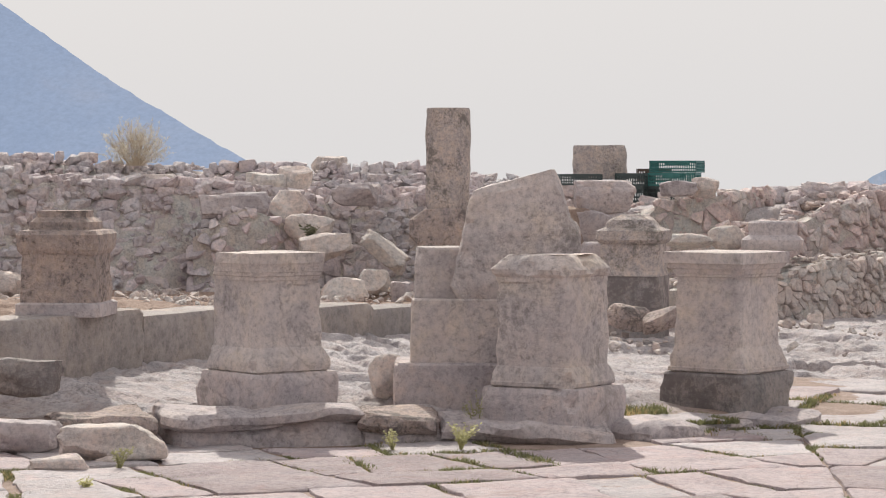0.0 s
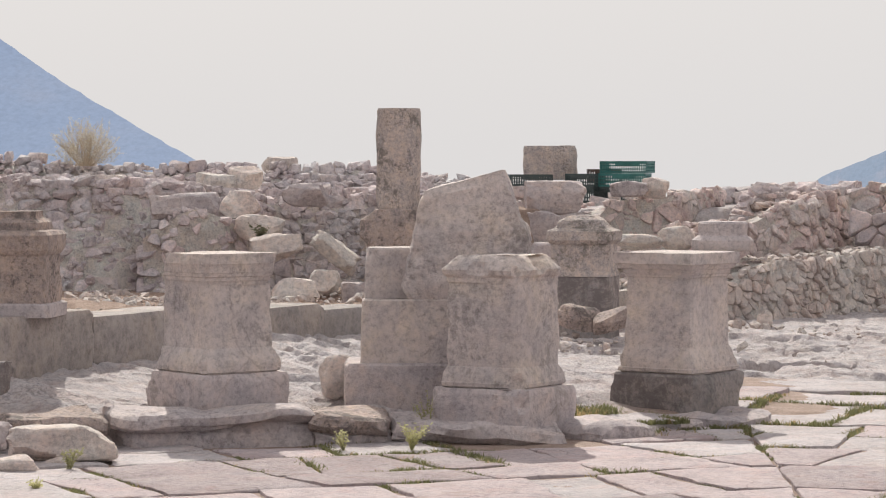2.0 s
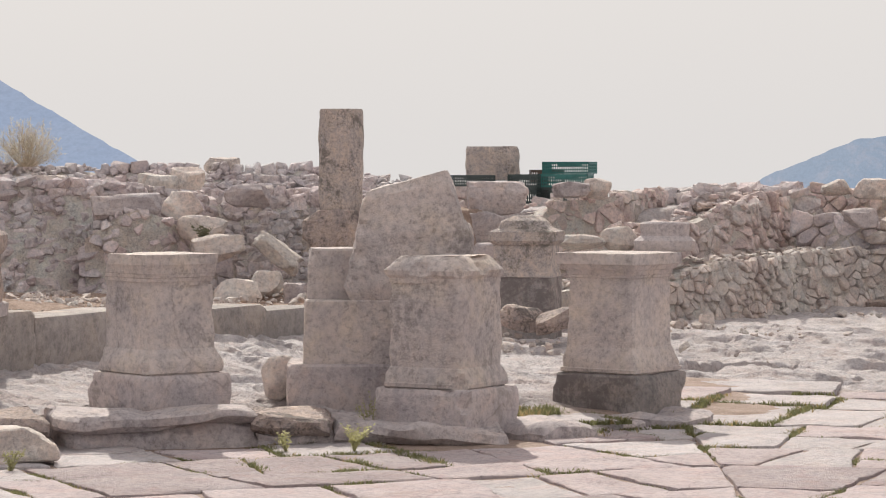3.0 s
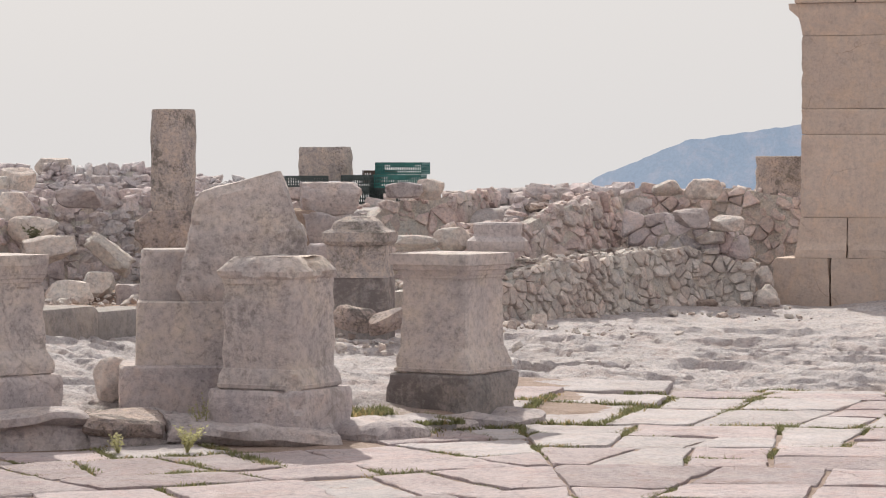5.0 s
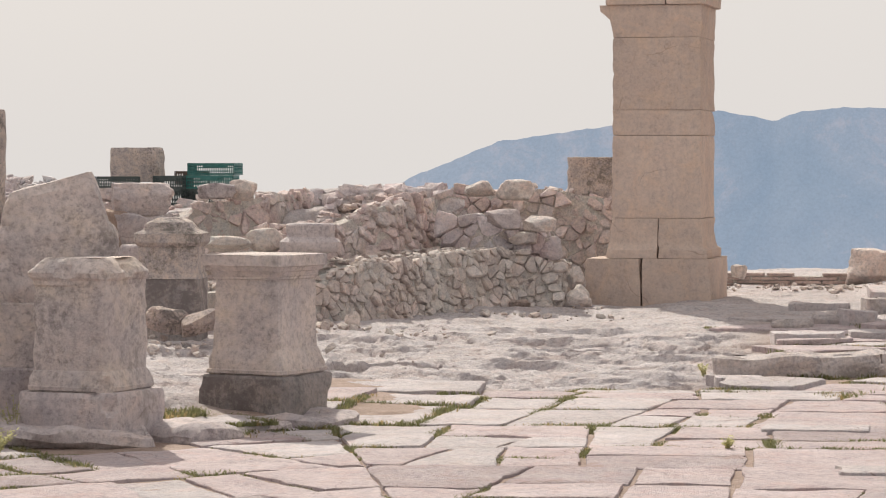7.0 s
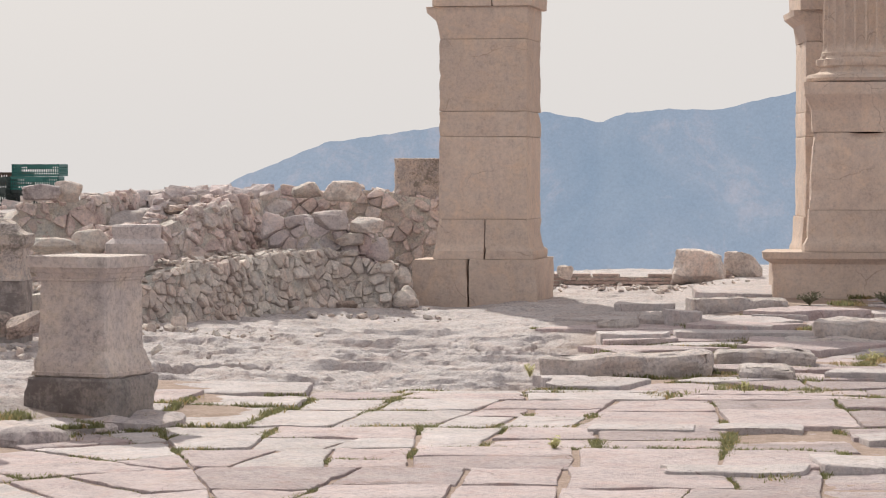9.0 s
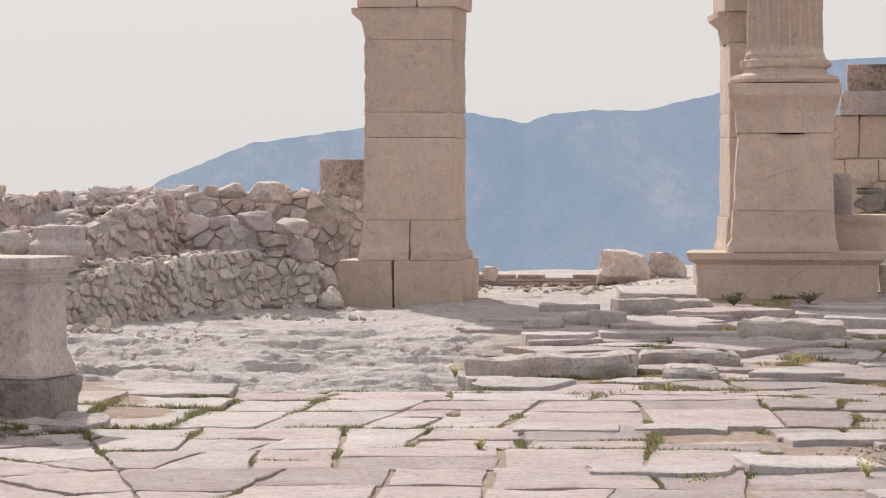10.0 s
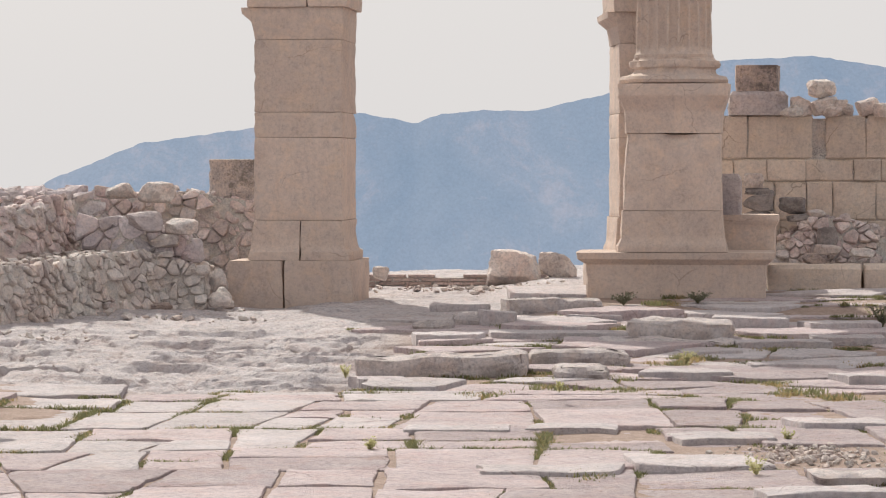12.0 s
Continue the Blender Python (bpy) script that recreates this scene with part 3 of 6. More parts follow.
def build_ground():
    xs = np.concatenate([np.linspace(-60, -14, 16), np.arange(-13.6, -10, 0.1), np.arange(-10, 1.2, 0.026), np.arange(1.2, 5.6, 0.1), np.linspace(5.8, 50, 18)])
    ys = np.concatenate([np.linspace(-40, 12, 22), np.arange(12.3, 16.4, 0.1), np.arange(16.4, 27, 0.036), np.arange(27, 34, 0.06), np.arange(34, 42, 0.2), np.linspace(42.4, 64, 14)])
    gx, gy = np.meshgrid(xs, ys)
    x, y = gx.ravel(), gy.ravel()
    z = land(x, y)
    p = np.stack([x, y, 0 * x], 1)
    wx, wy = x + 0.22 * vnoise(p, 1.6, 3) + 0.05 * vnoise(p, 6, 5), y + 0.22 * vnoise(p, 1.4, 4) + 0.05 * vnoise(p, 6, 6)
    a1, a2, aw = cellular(wx / 1.0, wy / 0.8, 2)
    b1, b2, bw = cellular(wx / 0.62, wy / 0.40, 3)
    c1, c2, cw = cellular(wx / 0.27, wy / 0.17, 4)
    e1, e2, ew = cellular(wx / 0.12, wy / 0.09, 5)
    rocky = np.maximum(smoothstep(0.0, 0.5, fbm(p, 0.7, 3, 15)), smoothstep(23.4, 22.2, y) * smoothstep(-4.6, -3.8, x))
    broad = 0.06 * fbm(np.stack([wx * 0.8, wy * 1.7, 0 * x], 1), 0.8, 3, 11)
    split = smoothstep(-0.3, 0.4, fbm(p, 1.1, 3, 19))
    relief = broad + 0.030 * (aw - 0.5) + 0.036 * (bw - 0.5) - 0.016 * smoothstep(0.10, 0.0, b2 - b1)
    relief = relief + (0.3 + 0.7 * split) * (0.022 * (cw - 0.5) - 0.010 * smoothstep(0.16, 0.0, c2 - c1))
    relief = relief + (0.3 + 0.7 * split) * 0.011 * (ew - 0.5) + rocky * 0.014 * (np.minimum((c2 - c1) * 2.5, 1) - 0.5)
    relief = relief + 0.004 * fbm(p, 7, 4, 31) - 0.04
    bed = wy + 0.10 * wx + 0.55 * vnoise(np.stack([x * 0.45, y * 0.8, 0 * x], 1), 1.0, 51) + 0.10 * vnoise(p, 3.1, 52)
    saw = (bed / 0.62 + 0.15 * vnoise(p, 1.3, 55)) % 1.0
    ledge = np.where(saw < 0.22, saw / 0.22, (1 - saw) / 0.78) - 0.5
    saw = (bed / 0.19 + 0.5 * vnoise(p, 2.2, 53)) % 1.0
    thin = np.where(saw < 0.25, saw / 0.25, (1 - saw) / 0.75) - 0.5
    strength = smoothstep(-0.5, 0.4, fbm(p, 0.9, 2, 54))
    relief = relief + (0.2 + 0.8 * strength) * 0.050 * ledge + (0.3 + 0.7 * strength) * 0.030 * thin
    for (hx, hy, ha, hw, hd, hz) in PITS:
        ca, sa = math.cos(radians(ha)), math.sin(radians(ha))
        lx, ly = (x - hx) * ca + (y - hy) * sa, -(x - hx) * sa + (y - hy) * ca
        inside = smoothstep(hw / 2 + 0.04, hw / 2 - 0.06, np.abs(lx + 0.06 * vnoise(p, 3, 8))) * smoothstep(hd / 2 + 0.02, hd / 2 - 0.03, np.abs(ly + 0.05 * vnoise(p, 3, 9)))
        relief = relief * (1 - 0.8 * inside) - hz * inside
    relief = relief * (1 - 0.5 * smoothstep(26.5, 28.5, y))
    mask = bedrock_mask(x, y)
    soil_z = 0.006 * fbm(p, 4, 4, 41) - 0.016
    z = z + np.where(y < 42, mask * relief + (1 - mask) * soil_z, 0)
    hollow = smoothstep(0.06, 0.0, b2 - b1) * 0.3 + 0.3 * smoothstep(-0.06, -0.12, relief)
    terrace = smoothstep(0.0, 0.4, np.interp(y, KERB_Y, KERB_X) - x) * (y < 30)
    soil = np.clip(np.maximum(mask * hollow + (1 - mask) * 0.9, terrace), 0, 1)
    n = len(xs)
    i = np.arange(len(xs) - 1)[None, :] + n * np.arange(len(ys) - 1)[:, None]
    f = np.stack([i, i + 1, i + 1 + n, i + n], -1).reshape(-1, 4)
    me = bpy.data.meshes.new("ground")
    me.vertices.add(len(x))
    me.vertices.foreach_set("co", np.stack([x, y, z], 1).ravel())
    me.loops.add(f.size)
    me.loops.foreach_set("vertex_index", f.ravel())
    me.polygons.add(len(f))
    me.polygons.foreach_set("loop_start", np.arange(0, f.size, 4))
    me.update(calc_edges=True)
    me.validate()
    me.shade_smooth()
    me.set_sharp_from_angle(angle=radians(30))
    me.attributes.new("soil", "FLOAT", "POINT").data.foreach_set("value", soil.astype(np.float32))
    me.materials.append(BEDROCK)
    return tagged(new("ground", me), "pale eroded limestone bedrock with soil in hollows", "ground", kind="structure")


build_ground()


# ---- backdrop: valley and mountains, haze painted as glow ----
RIDGE_B = [60, 35.547, 25.759, 23.488, 21.425, 19.812, 9.665, 7.981, 6.157, 4.436, 2.129, 1.666, 0.567, 0.104, -0.764, -1.863, -3.365, -5.722, -7.549, -9, -40]
RIDGE_E = [9, 8.2, 3.321, 1.73, 0.50, -0.35, -1.2, -0.159, 0.581, 0.812, 1.136, 1.205, 0.985, 1.159, 1.263, 1.251, 1.597, 2.266, 2.347, 2.105, 1.5]


def build_mountains(name, b0, b1, far, near, mat, label, seed):
    bs = np.linspace(b0, b1, 420)
    ridge = np.interp(bs, RIDGE_B[::-1], RIDGE_E[::-1])
    ks = np.linspace(0, 1, 64)
    bb, kk = np.meshgrid(bs, ks)
    up = np.clip((kk - 0.1) / 0.9, 0, 1)
    rr = np.where(kk < 0.1, 61 + (near - 61) * (kk / 0.1) ** 2, near + (far - near) * up)
    x, y = -rr * np.sin(np.radians(bb)), rr * np.cos(np.radians(bb))
    p = np.stack([bb.ravel() * 0.16, kk.ravel() * 1.1 + bb.ravel() * 0.05, np.zeros(x.size)], 1)
    spurs = (0.5 - np.abs(fbm(p, 1.6, 6, seed, 0.55))).reshape(x.shape)
    lift = -5.0 + (ridge[None, :] + 5.0) * up ** 0.9 + spurs * (up * (1 - up)) * 0.5
    lift = np.minimum(lift, ridge[None, :] - (1 - up) * 0.3) + up ** 4 * 0.015 * fbm(np.stack([bb.ravel(), 0 * bb.ravel(), 0 * bb.ravel()], 1), 6, 3, seed + 4).reshape(x.shape)
    lift = np.where(kk < 0.1, -9.9 + 4.9 * (kk / 0.1), lift)
    zz = EYE + rr * np.tan(np.radians(lift))
    n = len(bs)
    i = np.arange(n - 1)[None, :] + n * np.arange(len(ks) - 1)[:, None]
    f = np.stack([i, i + n, i + n + 1, i + 1], -1).reshape(-1, 4)
    v = np.stack([x.ravel(), y.ravel(), zz.ravel()], 1)
    me = make_mesh(name, v, f, mat, True, 180)
    return tagged(new(name, me), label, "mountain", kind="structure")


build_mountains("backdrop_scree_mountain", 62, 19.35, 2300, 1900, MOUNTAIN_NEAR, "steep mountain flank with thick blue haze painted as a glow", 5)
build_mountains("backdrop_wooded_mountain", 10.808, -40, 3400, 2900, MOUNTAIN, "long wooded mountain ridge, its blue haze painted as a glow", 9)


# ---- back walls of rubble ----
ROCKS = [hull_rock("stone", RUBBLE_STONE, 100 + k, 22 + k % 6, 0.5 + 0.04 * (k % 6)) for k in range(16)]
PALES = [hull_rock("pale_stone", PALE_RUBBLE, 200 + k, 20 + k % 6, 0.85) for k in range(12)]

WARMS = [hull_rock("warm_stone", WARM_RUBBLE, 250 + k, 24 + k % 6, 0.7) for k in range(12)]


def rubble_wall(name, label, pts, z0, z1, thick, size, seed, lean=0.12, limit=300, rocks=None, rough_top=0.10, fill=0.93, top_rows=3, spin=16, snug=1.2, proud=-0.07, fillers=1.9, roll=14, tight=0.0, sink=0.0, jagged=1.0, bed=-0.002):
    """Rubble masonry along pts: a lumpy mortar core, stones in uneven courses on the face, loose ones on the top."""
    rocks = rocks or ROCKS
    rng = random.Random(seed)
    wall = tagged(new(name), label, "wall", kind="structure")
    pts = np.array(pts, float)
    seg = np.linalg.norm(np.diff(pts, axis=0), axis=1)
    s_at = np.concatenate([[0], np.cumsum(seg)])
    total = s_at[-1]
    fine = np.linspace(0, total, max(8, int(total / 0.16)))
    X, Y = np.interp(fine, s_at, pts[:, 0]), np.interp(fine, s_at, pts[:, 1])
    Z0, Z1 = np.interp(fine, s_at, z0), np.interp(fine, s_at, z1)
    Z1 = Z1 + rough_top * vnoise(np.stack([fine, 0 * fine, 0 * fine], 1), 1.7, seed) * 0.8
    tx, ty = np.gradient(X), np.gradient(Y)
    tl = np.hypot(tx, ty)
    tx, ty = tx / tl, ty / tl
    nx, ny = ty, -tx
    flip = np.sign(-(nx * X + ny * Y))
    nx, ny = nx * flip, ny * flip
    # core
    rows = []
    for k in range(9):
        h = k / 8
        back = -0.015 + bed - lean * h * (Z1 - Z0)
        rows.append(np.stack([X + nx * back, Y + ny * back, Z0 - 0.05 + h * (Z1 - Z0)], 1))
    for k in range(1, 5):
        back = -0.015 - lean * (Z1 - Z0) - thick * k / 4
        rows.append(np.stack([X + nx * back, Y + ny * back, Z1 - 0.05 - 0.03 * k], 1))
    rows.append(np.stack([X + nx * (back - 0.1), Y + ny * (back - 0.1), Z0 - 0.3], 1))
    v = np.concatenate(rows)
    v = v + (0.022 if tight else 0.05) * np.stack([fbm(v, 3, 3, seed + 1), fbm(v, 3, 3, seed + 2), fbm(v, 3, 3, seed + 3)], 1)
    n = len(fine)
    f = [(r * n + i, r * n + i + 1, (r + 1) * n + i + 1, (r + 1) * n + i) for r in range(len(rows) - 1) for i in range(n - 1)]
    f += [tuple(r * n for r in range(len(rows))), tuple(r * n + n - 1 for r in range(len(rows)))[::-1]]
    part("core", make_mesh("core", v, f, MORTAR), wall, label="crumbling earth and lime core")
    spots = []

    def at(s, h, out, w, d, hh, spin=spin):
        x, y = np.interp(s, fine, X), np.interp(s, fine, Y)
        ax, ay = np.interp(s, fine, nx), np.interp(s, fine, ny)
        a, b = np.interp(s, fine, Z0), np.interp(s, fine, Z1)
        o = out - lean * min(max(h - a, 0), b - a)
        yaw = math.degrees(math.atan2(ay, ax)) + 90
        m = pose(x + ax * o, y + ay * o, h, rng.uniform(-spin, spin), rng.uniform(-roll, roll), yaw + rng.uniform(-spin, spin))
        if rng.random() < 0.5:
            m = m @ pose(0, 0, 0, 0, 0, 180)
        spots.append((rng.choice(rocks), m @ Matrix.Diagonal((w, d, hh, 1))))
    if tight:
        side = float(np.sign(flip[len(flip) // 2]))
        for (s, h, poly) in patchwork(0, total, min(z0), max(z1) + 0.05, size, rng):
            if not 0 <= s <= total or not np.interp(s, fine, Z0) - size * 0.3 < h < np.interp(s, fine, Z1) - 0.1 * size:
                continue
            poly = cut(poly, (0, float(np.interp(s, fine, Z1)) - h + rng.uniform(-0.15, 0.2) * size), (-1, rng.uniform(-0.3, 0.3)))[0]
            me = face_stone("stone", shrink(poly, tight * rng.uniform(0.3, 1.0)), rocks[0].materials[0], rng, side) if len(poly) > 2 else None
            if me is None:
                continue
            x, y, ax, ay = (float(np.interp(s, fine, q)) for q in (X, Y, nx, ny))
            o = -0.02 + rng.uniform(-0.025, 0.035) - lean * (h - float(np.interp(s, fine, Z0)))
            spots.append((me, pose(x + ax * o, y + ay * o, h, rng.uniform(-5, 5) - math.degrees(math.atan(lean)), 0, math.degrees(math.atan2(ay, ax)) + 90)))
        fillers = 1.1
    h = min(z0) if not tight else 99
    while h < max(z1) + 0.05:
        rh = size * rng.uniform(0.55, 1.0)
        s = rng.uniform(-0.1, 0.1)
        while s < total:
            w = size * rng.uniform(0.6, 1.7)
            mid = s + w / 2
            if mid < total:
                a, b = np.interp(mid, fine, Z0), np.interp(mid, fine, Z1)
                if a - rh * 0.4 < h < b - rh * 0.3 and rng.random() < fill:
                    k = rng.uniform(0.9, 1.25)
                    at(mid, h + rh / 2 + rng.uniform(-0.2, 0.2) * rh, proud + rng.uniform(-0.02, 0.035), w * snug, size * rng.uniform(0.9, 1.3), rh * k * snug)
            s += w
        h += rh * 0.93
    for k in range(int(total * top_rows / size * 0.75)):
        s = rng.uniform(0, total)
        b = np.interp(s, fine, Z1)
        q = rng.random()
        w = size * rng.uniform(0.45, 1.5 if not tight else 1.25)
        at(s, b - sink - 0.03 * q, -0.05 - q * thick, w, w * rng.uniform(0.6, 1.0), w * rng.uniform(0.4, 0.75) * jagged, 22 * jagged)
    rng.shuffle(spots)
    for k in range(int(total * float(np.mean(np.array(z1) - np.array(z0))) / size ** 2 * fillers)):
        s = rng.uniform(0, total)
        a, b = np.interp(s, fine, Z0), np.interp(s, fine, Z1)
        w = size * rng.uniform(0.3, 0.85)
        at(s, rng.uniform(a, b), (-0.045 if tight else -0.03) + rng.uniform(-0.01, 0.03), w, w, w * rng.uniform(0.6, 1.0), 30)
    for me, m in spots[:limit]:
        ob = new("stone", me)
        ob.parent = wall
        ob.matrix_basis = m
    if len(spots) > limit:
        rest = part("small_stones", joined("small_stones", [a for a, _ in spots[limit:]], [b for _, b in spots[limit:]], rocks[0].materials[0]), wall)
        tagged(rest, "many angular rubble stones", kind="stuff")
    return wall


rubble_wall("wall_rubble_back", "broken wall of pale limestone rubble and crumbling mortar", [(-12.761, 23.339), (-11.56, 23.957), (-10.623, 24.714), (-9.66, 25.213), (-8.87, 25.925), (-7.605, 26.531)],
            [0.42, 0.42, 0.42, 0.42, 0.45, 0.45], [1.64, 1.62, 1.52, 1.46, 1.44, 1.46], 2.0, 0.155, 31, 0.42, 300, fillers=2.6, bed=0.014)
rubble_wall("wall_stub", "broken end of a mortared rubble wall under a long block", [(-9.95, 24.80), (-9.55, 24.90), (-9.20, 25.1), (-9.12, 25.5)],
            [0.42] * 4, [1.10, 1.30, 1.22, 1.20], 0.5, 0.13, 33, 0.05, 120, rocks=ROCKS, bed=0.024, tight=0.004, sink=0.02, jagged=0.75, top_rows=2)
rubble_wall("wall_rubble_ridge", "upper ridge of tumbled limestone rubble", [(-13.45, 24.59), (-12.20, 25.28), (-11.02, 26.07), (-10.19, 26.62), (-9.27, 27.12), (-8.44, 27.60), (-7.55, 28.73)],
            [1.38] * 7, [1.91, 1.895, 1.78, 1.77, 1.715, 1.625, 1.59], 1.2, 0.12, 37, 1.7, 260, fillers=3.2, jagged=0.6, sink=0.035, top_rows=7, bed=0.012)
rubble_wall("wall_mortared", "mortared rubble wall stump with warm-toned stones", [(-7.677, 29.828), (-6.878, 30.227), (-6.634, 30.486), (-5.95, 30.831), (-5.702, 32.504)],
            [0.6] * 5, [1.362, 1.049, 1.398, 1.459, 1.416], 0.9, 0.16, 41, 0.03, 220, rough_top=0.05, rocks=WARMS, bed=0.010, top_rows=1.5, tight=0.004, sink=0.03, jagged=0.75)
rubble_wall("wall_crate_base", "low rubble bank carrying the crates", [(-8.55, 31.30), (-7.9, 31.42), (-7.25, 31.62), (-6.7, 31.75)],
            [0.8] * 4, [1.46, 1.48, 1.33, 1.28], 0.45, 0.17, 49, 0.05, 90, rocks=WARMS, bed=0.010, tight=0.004, sink=0.03, jagged=0.75, top_rows=2)
rubble_wall("wall_low_far", "far rubble wall behind a gap in the masonry", [(-6.109, 33.447), (-5.236, 33.999), (-4.32, 34.329)],
            [0.8] * 3, [1.329, 1.371, 1.432], 0.6, 0.24, 43, 0.05, 80)
rubble_wall("wall_mid_rubble", "rubble wall with lime mortar, broken at the top", [(-6.261, 28.521), (-5.245, 28.522), (-4.791, 29.007), (-4.29, 29.692), (-3.949, 31.352)],
            [0.2] * 5, [0.96, 1.102, 1.177, 1.397, 1.418], 0.6, 0.15, 47, 0.16, 260, rocks=WARMS, bed=0.010, tight=0.004, sink=0.02, jagged=0.75)
rubble_wall("wall_mid_ridge", "weathered ridge of grey rubble stones", [(-5.369, 31.14), (-4.96, 31.208), (-4.483, 31.482), (-3.871, 31.765)],
            [0.7] * 4, [1.342, 1.457, 1.481, 1.402], 1.0, 0.22, 53, 0.1, 140)
rubble_wall("wall_return", "coarse dry wall of big grey rubble stones", [(-3.911, 30.651), (-3.344, 30.517), (-2.743, 30.878)],
            [0.12] * 3, [1.125, 1.228, 1.148], 0.8, 0.17, 59, 0.07, 120, bed=0.012, tight=0.004, sink=0.02, jagged=0.75)
rubble_wall("wall_rear_stump", "rear rubble wall stump beside the arch pier", [(-4.199, 33.337), (-3.37, 33.23), (-2.085, 33.134)],
            [0.4] * 3, [1.496, 1.511, 1.351], 0.9, 0.145, 61, 0.04, 170, rocks=WARMS, bed=0.010, tight=0.004, sink=0.03, jagged=0.75)
rubble_wall("wall_dry_stone", "low dry-stone wall of small angular limestone", [(-5.232, 26.08), (-4.701, 27.102), (-4.194, 27.837), (-3.575, 29.336), (-3.019, 30.375), (-2.588, 30.385)],
            [0.08, 0.08, 0.1, 0.13, 0.16, 0.16], [0.571, 0.596, 0.783, 0.826, 0.841, 0.635], 1.5, 0.108, 67, 0.16, 300, rocks=PALES, top_rows=7, rough_top=0.04, bed=0.004, tight=0.003, sink=0.015, jagged=0.7)
rubble_wall("wall_rubble_patch", "heap of small rubble packed against the ashlar wall", [(3.855, 32.673), (4.322, 32.615), (4.724, 32.66), (5.512, 32.638)],
            [0.4] * 4, [0.942, 1.142, 1.195, 0.995], 0.5, 0.12, 71, 0.35, 200, rocks=WARMS, tight=0.004, top_rows=5, sink=0.02)


# ---- long kerb of dressed blocks and the curb of the lower pavement ----
def along(pts, lengths, rng, gap=-0.025):
    """Cuts a line in plan into pieces: middle, yaw and length of each."""
    pts = np.array(pts, float)
    s = np.concatenate([[0], np.cumsum(np.hypot(*np.diff(pts, axis=0).T))])
    a, out = 0.0, []
    while a < s[-1] - 0.2:
        b = min(a + rng.uniform(*lengths), s[-1])
        xa, ya, xb, yb = (np.interp(q, s, pts[:, w]) for q in (a, b) for w in (0, 1))
        out.append(((xa + xb) / 2, (ya + yb) / 2, math.degrees(math.atan2(yb - ya, xb - xa)), math.hypot(xb - xa, yb - ya) - gap))
        a = b
    return out


kerb = tagged(new("kerb_terrace"), "long kerb of dressed dark-stained limestone blocks", "kerb", kind="structure")
rng = random.Random(4)
for k, (x, y, yaw, l) in enumerate(along(KERB[1:], (1.5, 2.3), rng)):
    zt = float(np.interp(y, KERB_Y, KERB_Z)) + rng.uniform(-0.01, 0.01)
    me = loft("kerb_block", [(-0.3, -l / 2, l / 2, -0.16, 0.3), (zt - 0.035, -l / 2, l / 2, -0.16, 0.3), (zt, -l / 2 + 0.01, l / 2 - 0.01, -0.145, 0.3)], KERB_STONE, (20, 4), 0.05, 0.008, 0.04, 300 + k)
    part("kerb_block", me, kerb, (x, y, 0), (0, 0, yaw))

curb = tagged(new("curb_step"), "worn step of rough limestone slabs with lichened edges", "step", kind="structure")
rng = random.Random(8)
for k, (x, y, yaw, l) in enumerate(along([q for q in zip(CURB_X, CURB_Y) if -8 < q[0] < 0], (0.45, 1.3), rng, -0.01)):
    zt = float(np.interp(x, STEP_X, STEP_Z)) + rng.uniform(-0.02, 0.02)
    w, h = rng.uniform(0.65, 0.85), rng.uniform(0.09, 0.13)
    front = -w / 2 + rng.uniform(-0.02, 0.06)
    crust = GREY_STONE if rng.random() < 0.7 else LIMESTONE
    a, b = l / 2 - rng.uniform(0, 0.05), l / 2 - rng.uniform(0, 0.05)
    if zt > 0.10:
        me = loft("step_block", [(0, -a, b, front + 0.05, w / 2), (h * 0.35, -a, b, front, w / 2), (h * 0.8, -a, b, front + 0.005, w / 2), (h, -a + 0.02, b - 0.02, front + 0.03, w / 2)], crust, (22, 6), 0.02, 0.030, 0.045, 400 + k, 0.03, shape=rugged(0.075, 470 + k))
        part("step_block", me, curb, (x, y + w / 2 - 0.1, zt - h), (rng.uniform(-2, 3), rng.uniform(-1.5, 1.5), yaw + rng.uniform(-3, 3)))
        lo = zt - h + 0.012
        me = loft("footing_block", [(-0.13, -a, b, front, w / 2), (lo * 0.6, -a, b, front + 0.02, w / 2), (lo, -a + 0.02, b - 0.02, front + 0.05, w / 2)], LIMESTONE, (22, 6), 0.03, 0.030, 0.06, 450 + k, 0.03, shape=rugged(0.075, 470 + k))
        part("footing_block", me, curb, (x, y + w / 2 - 0.1 + rng.uniform(0.02, 0.08), 0), (0, 0, yaw + rng.uniform(-3, 3)))
    else:
        me = loft("step_block", [(-0.13, -a, b, front, w / 2), (zt * 0.5, -a, b, front, w / 2), (zt - 0.01, -a + 0.02, b - 0.02, front + 0.04, w / 2), (zt, -a + 0.05, b - 0.05, front + 0.10, w / 2)], LIMESTONE, (22, 6), 0.02, 0.03, 0.06, 400 + k, 0.03, shape=rugged(0.075, 470 + k))
        part("step_block", me, curb, (x, y + w / 2 - 0.1, 0), (0, 0, yaw + rng.uniform(-3, 3)))


# ---- altars and statue bases ----
def altar(label, at, rz, parts, group="altars along the terrace", tilt=(0, 0), name="altar"):
    ob = thing(name, label, "altar", at, rz, group=group, tilt=tilt)
    for pname, sections, mat, opts in parts:
        part(pname, loft(pname, sections, mat, **opts), ob, label=opts.get("label", ""))
    return ob


def o(**k):
    base = dict(cells=(18, 18), step=0.03, rough=0.006, chip=0.03, corner=0.008)
    base.update(k)
    return base


